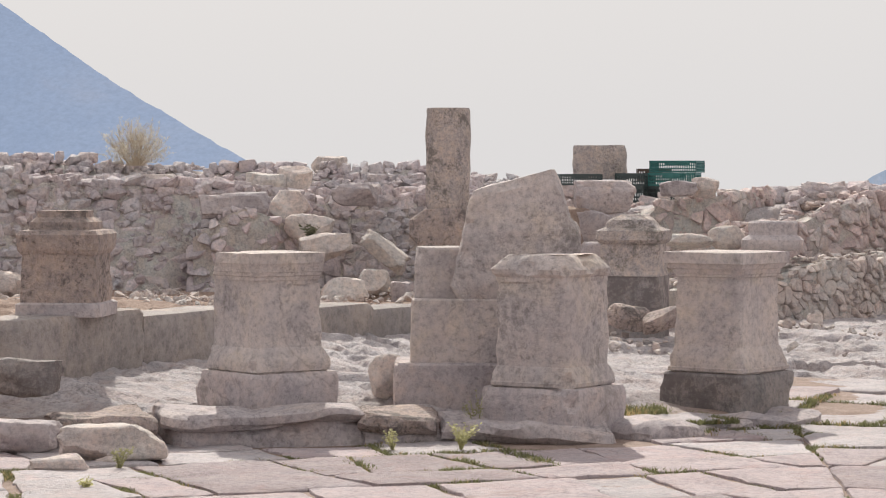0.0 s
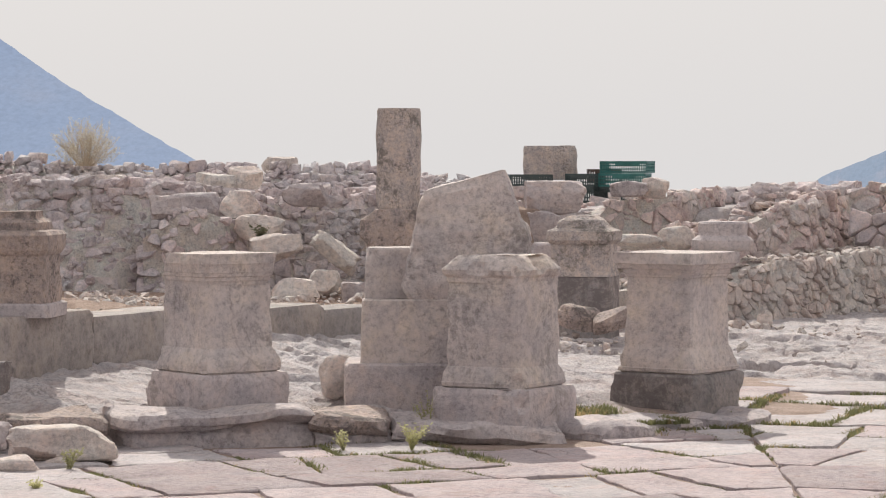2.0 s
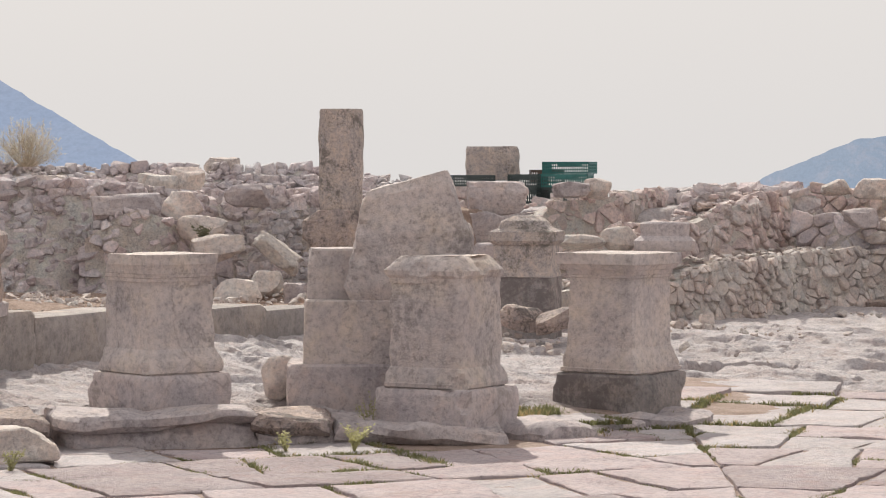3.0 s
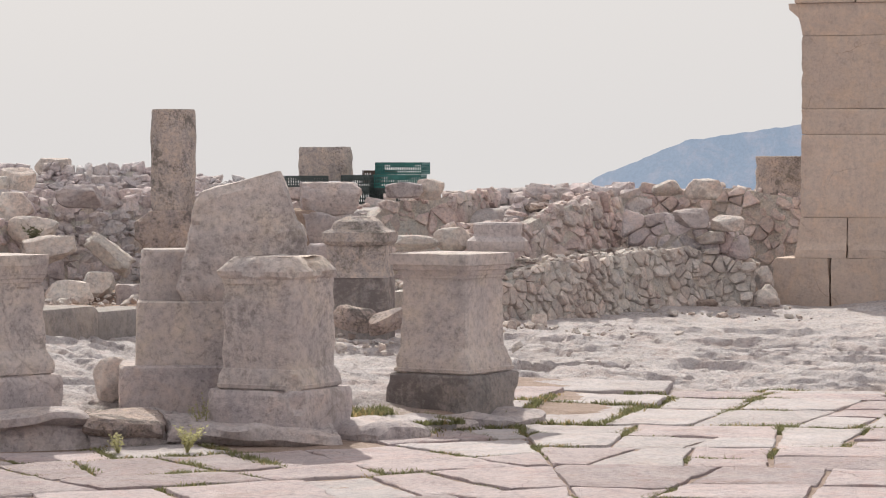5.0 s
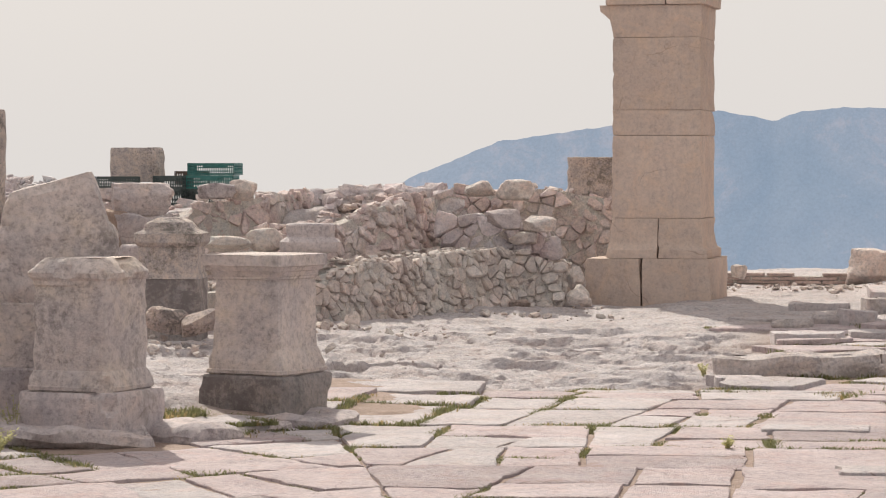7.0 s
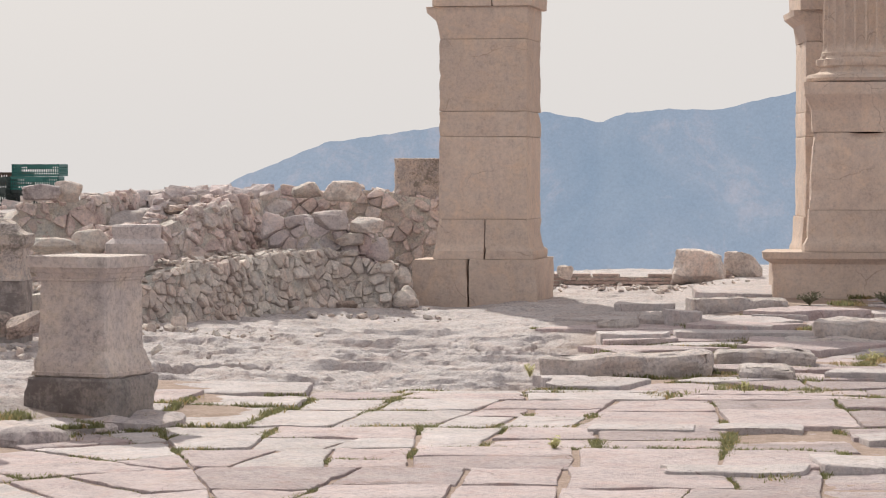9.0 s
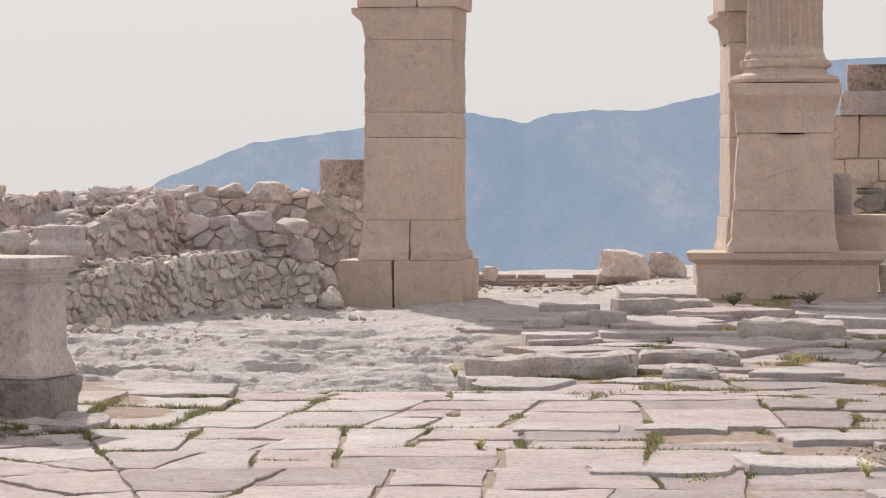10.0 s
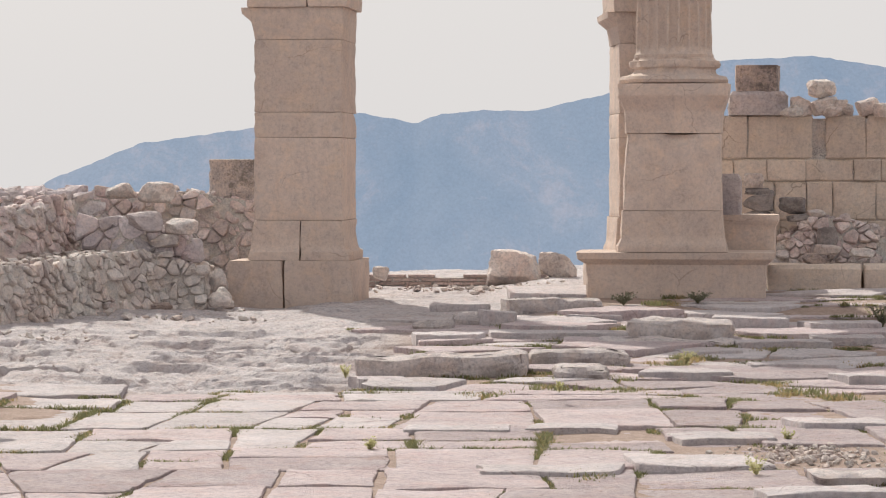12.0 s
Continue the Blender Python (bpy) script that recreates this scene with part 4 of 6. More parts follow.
altar("squat limestone altar with moulded foot on a broken base block", (-6.264, 16.875, 0.18), -37.611, [
    ("base_block", square_sections([(-0.16, 0.325), (0.19, 0.34), (0.215, 0.33)]), LIMESTONE, o(seed=1, chip=0.05, rough=0.012, shape=bites((-0.36, -0.36, 0.22, 0.10), (0.37, 0.1, 0.24, 0.07)))),
    ("shaft", square_sections([(0.205, 0.285), (0.222, 0.290), (0.226, 0.302), (0.27, 0.305), (0.30, 0.300), (0.33, 0.285), (0.37, 0.268), (0.375, 0.262), (0.41, 0.258), (0.78, 0.252)]), ALTAR_STONE, o(seed=2, shape=bites((-0.33, -0.33, 0.30, 0.10), (0.33, -0.31, 0.23, 0.06)))),
    ("cornice", square_sections([(0.775, 0.252), (0.80, 0.252), (0.802, 0.259), (0.825, 0.259), (0.83, 0.266), (0.85, 0.268), (0.855, 0.272), (0.875, 0.273), (0.905, 0.281), (0.91, 0.284), (0.975, 0.284)]), ALTAR_STONE, o(seed=3, chip=0.04, shape=bites((-0.33, -0.31, 0.93, 0.14), (-0.31, -0.10, 0.98, 0.08), (-0.33, -0.27, 0.82, 0.08), (0.07, -0.31, 0.98, 0.05))))])
altar("weathered limestone altar with a knocked-off cornice", (-4.464, 17.235, 0.10), -15.453, [
    ("base_block", square_sections([(-0.16, 0.345), (0.18, 0.352), (0.21, 0.34)]), LIMESTONE, o(seed=11, chip=0.05, rough=0.012, shape=bites((-0.38, -0.38, 0.20, 0.09), (0.39, -0.36, 0.16, 0.10), (0.02, -0.40, 0.23, 0.07)))),
    ("shaft", square_sections([(0.20, 0.285), (0.217, 0.290), (0.221, 0.304), (0.245, 0.308), (0.25, 0.302), (0.30, 0.290), (0.34, 0.274), (0.345, 0.268), (0.88, 0.262)]), ALTAR_STONE, o(seed=12, rough=0.012, shape=bites((0.30, -0.34, 0.24, 0.09), (-0.33, -0.30, 0.25, 0.06), (-0.29, -0.29, 0.62, 0.06)))),
    ("cornice", square_sections([(0.875, 0.262), (0.905, 0.264), (0.925, 0.284), (0.955, 0.292), (0.965, 0.284), (1.03, 0.225), (1.045, 0.212)]), ALTAR_STONE, o(seed=13, chip=0.07, rough=0.016, shape=bites((-0.02, -0.34, 0.99, 0.09), (0.29, -0.29, 0.95, 0.07), (0.30, 0.0, 1.0, 0.08))))])
altar("tall limestone altar with a crisp projecting cornice on a dark base", (-3.636, 18.802, 0.06), -21.056, [
    ("base_block", square_sections([(-0.05, 0.335), (0.235, 0.338), (0.25, 0.33)]), DARK_STONE, o(seed=21, chip=0.04, rough=0.010, shape=bites((-0.36, -0.36, 0.25, 0.07), (0.36, 0.36, 0.05, 0.10)))),
    ("shaft", square_sections([(0.24, 0.290), (0.257, 0.295), (0.261, 0.309), (0.285, 0.313), (0.29, 0.303), (0.325, 0.300), (0.37, 0.286), (0.42, 0.270), (0.43, 0.264), (0.88, 0.254)]), ALTAR_STONE, o(seed=22, rough=0.008)),
    ("cornice", square_sections([(0.875, 0.254), (0.895, 0.254), (0.90, 0.264), (0.915, 0.265), (0.92, 0.272), (0.95, 0.285), (0.955, 0.300), (0.985, 0.316), (0.99, 0.329), (1.065, 0.331)]), ALTAR_STONE, o(seed=23, chip=0.03, rough=0.008, shape=bites((-0.37, -0.36, 0.97, 0.07), (0.12, -0.36, 1.07, 0.05), (0.36, 0.3, 0.98, 0.06))))])
altar("lichen-blackened altar with a stepped moulded crown, on the terrace kerb", (-7.959, 17.528, 0.69), 10.422, [
    ("foot", square_sections([(z * 0.84, a * 0.84) for z, a in ((0.0, 0.345), (0.10, 0.345), (0.115, 0.32))]), LIMESTONE, o(seed=31)),
    ("shaft", square_sections([(z * 0.84, a * 0.84) for z, a in ((0.115, 0.315), (0.50, 0.305))]), GREY_STONE, o(seed=32)),
    ("crown", square_sections([(z * 0.84, a * 0.84) for z, a in ((0.50, 0.31), (0.54, 0.335), (0.66, 0.345), (0.69, 0.32), (0.70, 0.25), (0.76, 0.245), (0.80, 0.20), (0.85, 0.20))]), GREY_STONE, o(seed=33, chip=0.05))])
altar("broken lichen-spotted altar stump on a dark plinth", (-5.761, 25.251, 0.375), 2.853, [
    ("plinth", square_sections([(-0.45, 0.285), (0.31, 0.285), (0.325, 0.28)]), DARK_STONE, o(seed=41)),
    ("shaft", square_sections([(0.325, 0.29), (0.36, 0.285), (0.38, 0.27), (0.62, 0.27)]), SPOT_STONE, o(seed=42)),
    ("crown", square_sections([(0.62, 0.275), (0.66, 0.315), (0.74, 0.315), (0.77, 0.24), (0.84, 0.19), (0.88, 0.10)]), SPOT_STONE, o(seed=43, chip=0.08, rough=0.03))])

# stacked blocks with a leaning slab
altar("stack of two dressed limestone blocks with a recessed panel", (-5.196, 17.963, 0.13), 16.134, [
    ("base_block", [(-0.16, -0.53, 0.50, -0.34, 0.34), (0.265, -0.53, 0.50, -0.34, 0.34), (0.28, -0.52, 0.49, -0.33, 0.33)], LIMESTONE, o(seed=51, cells=(22, 12), chip=0.04, shape=bites((-0.58, -0.38, 0.26, 0.12), (-0.16, -0.40, 0.28, 0.07)))),
    ("upper_block", [(0.28, -0.42, 0.45, -0.28, 0.28), (0.69, -0.41, 0.45, -0.28, 0.28), (0.70, -0.40, 0.44, -0.27, 0.27)], ALTAR_STONE, o(seed=52, cells=(20, 12), chip=0.04)),
    ("side_block", [(0.70, -0.40, 0.0, -0.12, 0.25), (1.02, -0.39, -0.02, -0.12, 0.24), (1.035, -0.38, -0.04, -0.11, 0.23)], ALTAR_STONE, o(seed=53, cells=(8, 8), chip=0.05))],
    group="", name="stacked_blocks")


def lean(v):
    w = v.copy()
    k = np.clip((w[:, 2] - 0.50) / 0.22, 0, 1)
    w[:, 2] += k * 0.165 * np.clip((w[:, 0] + 0.28) / 0.55, -0.2, 1.05) - k * 0.30 * np.clip((w[:, 0] - 0.27) / 0.12, 0, 1)
    return w


thing("leaning_slab", "broken pale limestone slab set upright on stacked blocks", "stone slab", (-4.902, 17.89, 0.83), 11.324,
      loft("leaning_slab", [(0.0, -0.36, 0.46, -0.13, 0.14), (0.08, -0.40, 0.465, -0.14, 0.14), (0.20, -0.37, 0.46, -0.14, 0.14), (0.45, -0.31, 0.44, -0.14, 0.13), (0.58, -0.295, 0.39, -0.13, 0.12), (0.66, -0.285, 0.36, -0.13, 0.12), (0.705, -0.25, 0.33, -0.10, 0.10)], ALTAR_STONE, (26, 8), 0.03, 0.025, 0.06, 61, 0.03, shape=lean))

# ---- column stump, block and plastic crates on the wall ----
col = thing("column_stump", "lichen-streaked monolithic column drum on a rough pedestal", "column", (-7.738, 25.867, 0.794), 16.655)
part("pedestal", loft("pedestal", [(0, -0.30, 0.26, -0.3, 0.3), (0.18, -0.30, 0.27, -0.3, 0.3), (0.24, -0.37, 0.25, -0.3, 0.3), (0.40, -0.36, 0.24, -0.28, 0.28), (0.50, -0.23, 0.235, -0.24, 0.24)], GREY_STONE, (14, 10), 0.04, 0.03, 0.05, 71), col, label="rough lichen-blackened pedestal")
part("shaft", turned("shaft", [(0.50, 0.208), (0.53, 0.216), (1.45, 0.212), (1.475, 0.205)], SPOT_STONE, 44, 0.010, 72, chip=0.02), col)
thing("square_block", "upright lichen-pitted limestone block", "stone block", (-7.822, 32.471, 1.552), 5.545,
      loft("square_block", [(0, -0.29, 0.28, -0.25, 0.25), (0.05, -0.30, 0.295, -0.25, 0.25), (0.36, -0.305, 0.305, -0.25, 0.25), (0.405, -0.29, 0.29, -0.24, 0.24)], SPOT_STONE, (14, 10), 0.04, 0.02, 0.05, 81))


def box_into(vs, fs, x0, x1, y0, y1, z0, z1):
    b = len(vs)
    vs += [(x, y, z) for z in (z0, z1) for y in (y0, y1) for x in (x0, x1)]
    fs += [(b, b + 2, b + 3, b + 1), (b + 4, b + 5, b + 7, b + 6), (b, b + 1, b + 5, b + 4), (b + 2, b + 6, b + 7, b + 3), (b, b + 4, b + 6, b + 2), (b + 1, b + 3, b + 7, b + 5)]


def crate_panel(w, h, mat, handle=False):
    """Slotted crate wall along x, its outer face at y = 0."""
    vs, fs = [], []
    t = 0.008
    for z0, z1 in ((0, 0.022), (h - 0.030, h)):
        box_into(vs, fs, -w / 2, w / 2, 0, t + 0.006, z0, z1)
    for zz in (0.33, 0.62):
        box_into(vs, fs, -w / 2, w / 2, 0.001, t, h * zz - 0.006, h * zz + 0.006)
    n = int(w / 0.027)
    for i in range(n + 1):
        x = -w / 2 + w * i / n
        k = 0.012 if i in (0, n) else 0.006
        box_into(vs, fs, max(-w / 2, x - k), min(w / 2, x + k), 0.0015, t - 0.001, 0.022, h - 0.03)
    if handle:
        box_into(vs, fs, -0.09, 0.09, -0.006, t + 0.004, h * 0.66, h - 0.03)
    return make_mesh("side_panel", vs, fs, mat, False)


def crate(label, at, rz, mat, w=0.57, d=0.38, h=0.19):
    ob = thing("plastic_crate", label, "crate", at, rz, group="stacked plastic crates")
    long_p, short_p = crate_panel(w, h, mat, True), crate_panel(d, h, mat, False)
    part("side_panel", long_p, ob, (0, -d / 2, 0))
    part("side_panel", long_p, ob, (0, d / 2, 0), (0, 0, 180))
    part("end_panel", short_p, ob, (-w / 2, 0, 0), (0, 0, -90))
    part("end_panel", short_p, ob, (w / 2, 0, 0), (0, 0, 90))
    vs, fs = [], []
    for i in range(9):
        y = -d / 2 + 0.02 + (d - 0.04) * i / 8
        box_into(vs, fs, -w / 2 + 0.01, w / 2 - 0.01, y - 0.012, y + 0.012, 0.002, 0.010)
    part("bottom", make_mesh("bottom", vs, fs, mat, False), ob)
    return ob


crate_base = 1.285
crate("dark plastic crate at the bottom of a stack", (-7.299, 32.08, crate_base), -5.159, CRATE_DARK, 0.36, 0.5, 0.19)
crate("dark plastic crate on another crate", (-7.306, 32.079, crate_base + 0.192), -2.159, CRATE_DARK, 0.36, 0.5, 0.15)
crate("dark slotted crate under green ones", (-6.931, 32.162, crate_base), 0.15, CRATE_DARK, 0.5, 0.36, 0.19)
crate("green slotted plastic crate on a dark one", (-6.86, 32.162, crate_base + 0.192), 0.15, CRATE_GREEN, 0.58, 0.36, 0.155)
crate("green slotted plastic crate at the top of the stack", (-6.87, 32.386, crate_base + 0.35), -4.08, CRATE_GREEN, 0.57, 0.38, 0.14)
crate("brown plastic crate tucked behind the green stack", (-7.244, 32.81, crate_base + 0.235), 16.496, CRATE_BROWN, 0.40, 0.3, 0.16)
crate("dark green crate lying low among the rubble", (-7.868, 31.636, 1.489), 19.989, CRATE_DARK, 0.50, 0.36, 0.13)
crate("dark crate half hidden behind a block", (-7.618, 32.109, 1.4), -6.653, CRATE_DARK, 0.30, 0.36, 0.14)


# ---- scattered small stones at the feet of the walls ----
def scatter(name, spots, label, seed):
    """Many small loose stones about the given places (x, y, spread in x, spread in y, number; below zero: fine chips)."""
    rgs = random.Random(seed)
    ms, ts = [], []
    for (cx, cy, sx, sy, num) in spots:
        for _ in range(abs(num)):
            x, y = rgs.gauss(cx, sx), rgs.gauss(cy, sy)
            w = (0.025 + 0.10 * rgs.random() ** 3) * (1 if num > 0 else 0.5)
            ms.append(rgs.choice(PALES))
            ts.append(pose(x, y, float(land(x, y)) + w * 0.12 - 0.01, rgs.uniform(-30, 30), rgs.uniform(-30, 30), rgs.uniform(0, 360)) @ Matrix.Diagonal((w, w * rgs.uniform(0.6, 1), w * rgs.uniform(0.4, 0.8), 1)))
    return tagged(new(name, joined(name, ms, ts, PALE_RUBBLE)), label, "gravel", kind="stuff")


scatter("gravel", [(-10.162, 22.403, 1.2, 0.9, 220), (-9.58, 23.308, 1.0, 0.7, 260), (-8.677, 24.085, 0.9, 0.6, 220), (-5.298, 23.613, 0.6, 0.5, 60), (-4.249, 26.056, 0.6, 0.3, 60), (-3.532, 28.986, 0.8, 0.25, 60), (-2.702, 30.28, 0.5, 0.2, 50),
    (-8.805, 19.724, 0.7, 0.2, 40), (0.11, 34, 0.9, 0.6, 120), (4.193, 32.128, 0.5, 0.3, 60), (2.235, 16.861, 0.20, 0.35, -420)], "small loose limestone chips and gravel", 61)


# ---- arch piers ----
def pier(label, at, rz, width, depth, courses, seed, cap_left=0.14):
    """Pier of big dressed blocks; courses of (name, height, grow, cut), cut: where the course is split in two."""
    ob = thing("arch_pier", label, "pier", at, rz, group="piers of the arch")
    z = 0.0
    for k, (name, h, grow, cut) in enumerate(courses):
        w, d = width / 2 + grow, depth / 2 + grow
        left = -w + (0.06 if name in ("shaft_block", "capital", "impost_block") else 0)
        spans = [(left, w)] if cut is None else [(left, cut - 0.0025), (cut + 0.0025, w)]
        for j, (a, b) in enumerate(spans):
            g = 0.004
            if name == "moulded_foot":
                l, r = float(j == 0), float(b == w)
                a = a + 0.02 * l
                s = [(0, a - 0.02 * l, b + 0.07 * r, -d - 0.05, d + 0.05), (0.09, a - 0.015 * l, b + 0.07 * r, -d - 0.045, d + 0.05), (0.12, a - 0.005 * l, b + 0.03 * r, -d - 0.02, d), (0.17, a + 0.01 * l, b + 0.015 * r, -d, d), (h - g, a + 0.03 * l, b, -d, d)]
            elif name == "capital":
                s = [(0, a, b, -d, d), (h * 0.15, a - 0.01, b + 0.005, -d - 0.01, d), (h * 0.55, a - 0.035, b + 0.015, -d - 0.03, d), (h * 0.8, a - cap_left, b + 0.02, -d - 0.04, d), (h - g, a - cap_left - 0.01, b + 0.02, -d - 0.04, d)]
            else:
                s = [(0, a, b, -d, d), (0.012, a - 0.003, b + 0.003, -d - 0.003, d), (h - g - 0.012, a - 0.003, b + 0.003, -d - 0.003, d), (h - g, a, b, -d, d)]
            if name == "plinth":
                a = a - 0.09 * (j == 0)
                s = [(-0.3, a, b, -d, d), (h - 0.05, a, b, -d, d), (h - 0.004, a + 0.02 * (j == 0), b, -d, d)]
            part(name, loft(name, s, PIER_STONE, (20, 12), 0.05, 0.008, 0.035, seed + 7 * k + j, 0.006), ob, (0, 0, z))
        z += h
    return ob


COURSES = [("plinth", 0.507, 0.14, -0.12), ("moulded_foot", 0.45, 0.01, 0.05), ("shaft_block", 0.926, 0.0, None), ("shaft_block", 0.285, 0.002, None), ("shaft_block", 0.812, 0.0, None), ("capital", 0.362, 0.0, None), ("impost_block", 0.55, 0.07, 0.14)]
pier("warm limestone arch pier of large smooth dressed blocks", (-1.592, 31.91, 0.2), -6.143, 1.06, 1.1, COURSES, 500)
NEARER = 0.973
pier("warm limestone arch pier behind a pedestal", (2.42, 32.2, 0.252), 2.702, 1.06 * NEARER, 1.1 * NEARER, [(n, h * NEARER, g, c) for n, h, g, c in COURSES], 560)


def build_arch(at, rz, spring, radius, ring, depth):
    """Round arch between the piers: voussoirs, spandrel courses that have lost their outer end, and an entablature."""
    ob = thing("arch", "warm limestone arch of wedge-shaped blocks standing on two piers", "arch", at, rz)
    count, d = 11, depth / 2
    for k in range(count):
        a, b = (math.pi * (k + q) / count for q in (0.008, 0.992))
        vs, fs = [], []
        for y in (-d, d):
            for r in (radius, radius + ring):
                vs += [(r * math.cos(a + (b - a) * f), y, spring + r * math.sin(a + (b - a) * f)) for f in (0, 0.25, 0.5, 0.75, 1)]
        for i in range(4):
            fs += [(i, i + 1, i + 6, i + 5), (10 + i, 15 + i, 16 + i, 11 + i), (i, 10 + i, 11 + i, i + 1), (5 + i, 6 + i, 16 + i, 15 + i)]
        fs += [(0, 5, 15, 10), (4, 14, 19, 9)]
        part("voussoir", make_mesh("voussoir", vs, fs, PIER_STONE, False), ob)
    z, k, out = spring + 0.004, 0, radius + ring

    def course_block(name, x0, x1, z0, h, grow=0.0):
        w = x1 - x0
        part(name, loft(name, [(0, -w / 2, w / 2, -d + 0.03 - grow, d - 0.03 + grow), (h - 0.004, -w / 2, w / 2, -d + 0.03 - grow, d - 0.03 + grow)], PIER_STONE, (14, 8), 0.1, 0.008, 0.03, 580 + k, 0.008), ob, ((x0 + x1) / 2, 0, z0))
    while z < spring + out:
        h = 0.5
        edge = math.sqrt(max(out ** 2 - (z + h - spring) ** 2, 0.0))
        for x0, x1 in ((-1.1, -edge), (edge, 2.5)):
            if x1 - x0 > 0.15:
                course_block("spandrel_block", x0, x1, z, h)
                k += 1
        z += h
    for name, h, grow in (("architrave_block", 0.48, 0.02), ("cornice_block", 0.36, 0.12)):
        for x0, x1 in ((-1.1, 0.0), (0.005, 1.2), (1.205, 2.5)):
            course_block(name, x0, x1, z, h, grow)
            k += 1
        z += h
    return ob


build_arch((0.415, 32.08, 0.0), 3.5, 4.09, 1.48, 0.50, 1.0)

def hollow(v):
    """A lens-shaped chip out of the upper front edge."""
    w = v.copy()
    k = np.exp(-((w[:, 0] - 0.06) / 0.15) ** 4) * (w[:, 1] < -0.2) * np.clip((w[:, 2] - 1.64) / 0.10, 0, 1)
    w[:, 2] -= 0.012 * k
    w[:, 1] += 0.05 * k
    return w


# pedestal with a fluted column in front of the second pier
ped = thing("column_pedestal", "moulded limestone pedestal carrying the base of a fluted column", "pedestal", (2.538, 30.796, 0.374), -5.712, )
part("plinth", loft("plinth", [(-0.3, -0.95, 1.0, -0.55, 0.6), (0.32, -0.95, 1.02, -0.56, 0.6), (0.38, -1.04, 1.09, -0.62, 0.6), (0.45, -1.05, 1.11, -0.63, 0.6)], PIER_STONE, (24, 10), 0.05, 0.008, 0.03, 601), ped, label="long corbelled plinth block")
part("foot_block", loft("foot_block", [(0.455, -0.62, 0.60, -0.52, 0.5), (0.52, -0.615, 0.59, -0.52, 0.5), (0.60, -0.57, 0.565, -0.48, 0.5), (0.90, -0.56, 0.54, -0.47, 0.5)], PIER_STONE, (16, 8), 0.05, 0.006, 0.03, 602), ped)
part("die", loft("die", [(0.905, -0.545, 0.535, -0.46, 0.46), (1.2, -0.54, 0.53, -0.455, 0.46), (1.74, -0.50, 0.525, -0.45, 0.46)], PIER_STONE, (26, 8), 0.04, 0.012, 0.03, 603, shape=hollow), ped, label="die block with a chipped hollow")
part("cornice", loft("cornice", [(1.745, -0.52, 0.53, -0.46, 0.46), (1.98, -0.53, 0.55, -0.47, 0.46), (2.06, -0.56, 0.58, -0.50, 0.46), (2.15, -0.61, 0.61, -0.55, 0.46), (2.28, -0.615, 0.62, -0.55, 0.46)], PIER_STONE, (18, 8), 0.04, 0.008, 0.025, 604), ped)
part("column_base", turned("column_base", [(2.285, 0.54), (2.295, 0.575), (2.33, 0.59), (2.365, 0.575), (2.375, 0.54), (2.38, 0.50), (2.40, 0.455), (2.44, 0.445), (2.46, 0.47), (2.465, 0.495), (2.50, 0.51), (2.535, 0.50), (2.545, 0.46), (2.57, 0.445)], PIER_STONE, 72, 0.02, 605, step=0.02, chip=0.10), ped, label="chipped moulded column base")
part("column_shaft", turned("column_shaft", [(2.57, 0.435), (2.605, 0.435), (2.62, 0.424), (2.66, 0.420), (7.0, 0.38)], PIER_STONE, 264, 0.006, 606, flutes=22, flute_depth=0.045, sharp=30, chip=0.035), ped, label="fluted column shaft with broken ridges")
low = thing("low_pedestal", "low moulded pedestal with a broken pilaster stub", "pedestal", (3.54, 31.804, 0.725), -6.352)
part("block", loft("block", [(0, -0.45, 0.24, -0.4, 0.4), (0.36, -0.45, 0.25, -0.4, 0.4), (0.42, -0.47, 0.28, -0.42, 0.4), (0.49, -0.47, 0.28, -0.42, 0.4)], PIER_STONE, (12, 8), 0.05, 0.01, 0.03, 611), low)
part("pilaster_stub", loft("pilaster_stub", [(0.49, -0.44, -0.14, -0.3, 0.3), (0.9, -0.44, -0.15, -0.3, 0.3), (0.95, -0.42, -0.19, -0.28, 0.3)], LIMESTONE, (10, 8), 0.05, 0.012, 0.04, 612), low)

# ---- ashlar wall right of the arch ----
ash = tagged(new("wall_ashlar"), "wall of large squared limestone blocks with open joints", "wall", kind="structure")
ash.matrix_basis = pose(4.628, 33.885, 0, 0, 0, -5.777)
part("core", loft("core", [(-0.3, -1.45, 2.2, -0.165, 0.7), (2.34, -1.45, 2.2, -0.165, 0.7)], MORTAR, (12, 6), 0.2, 0.01, 0.0, 620), ash)


def ashlar(x0, x1, z0, z1, seed, mat=None, front=0.0):
    w, h = x1 - x0 - 0.005, z1 - z0 - 0.004
    me = loft("ashlar_block", [(0, -w / 2, w / 2, -0.28 - front, 0.2), (0.02, -w / 2 - 0.003, w / 2 + 0.003, -0.30 - front, 0.2), (h - 0.02, -w / 2 - 0.003, w / 2 + 0.003, -0.30 - front, 0.2), (h, -w / 2, w / 2, -0.28 - front, 0.2)], mat or ASHLAR_STONE, (16, 6), 0.04, 0.008, 0.03, seed, 0.005)
    part("ashlar_block", me, ash, ((x0 + x1) / 2, 0.1, z0))


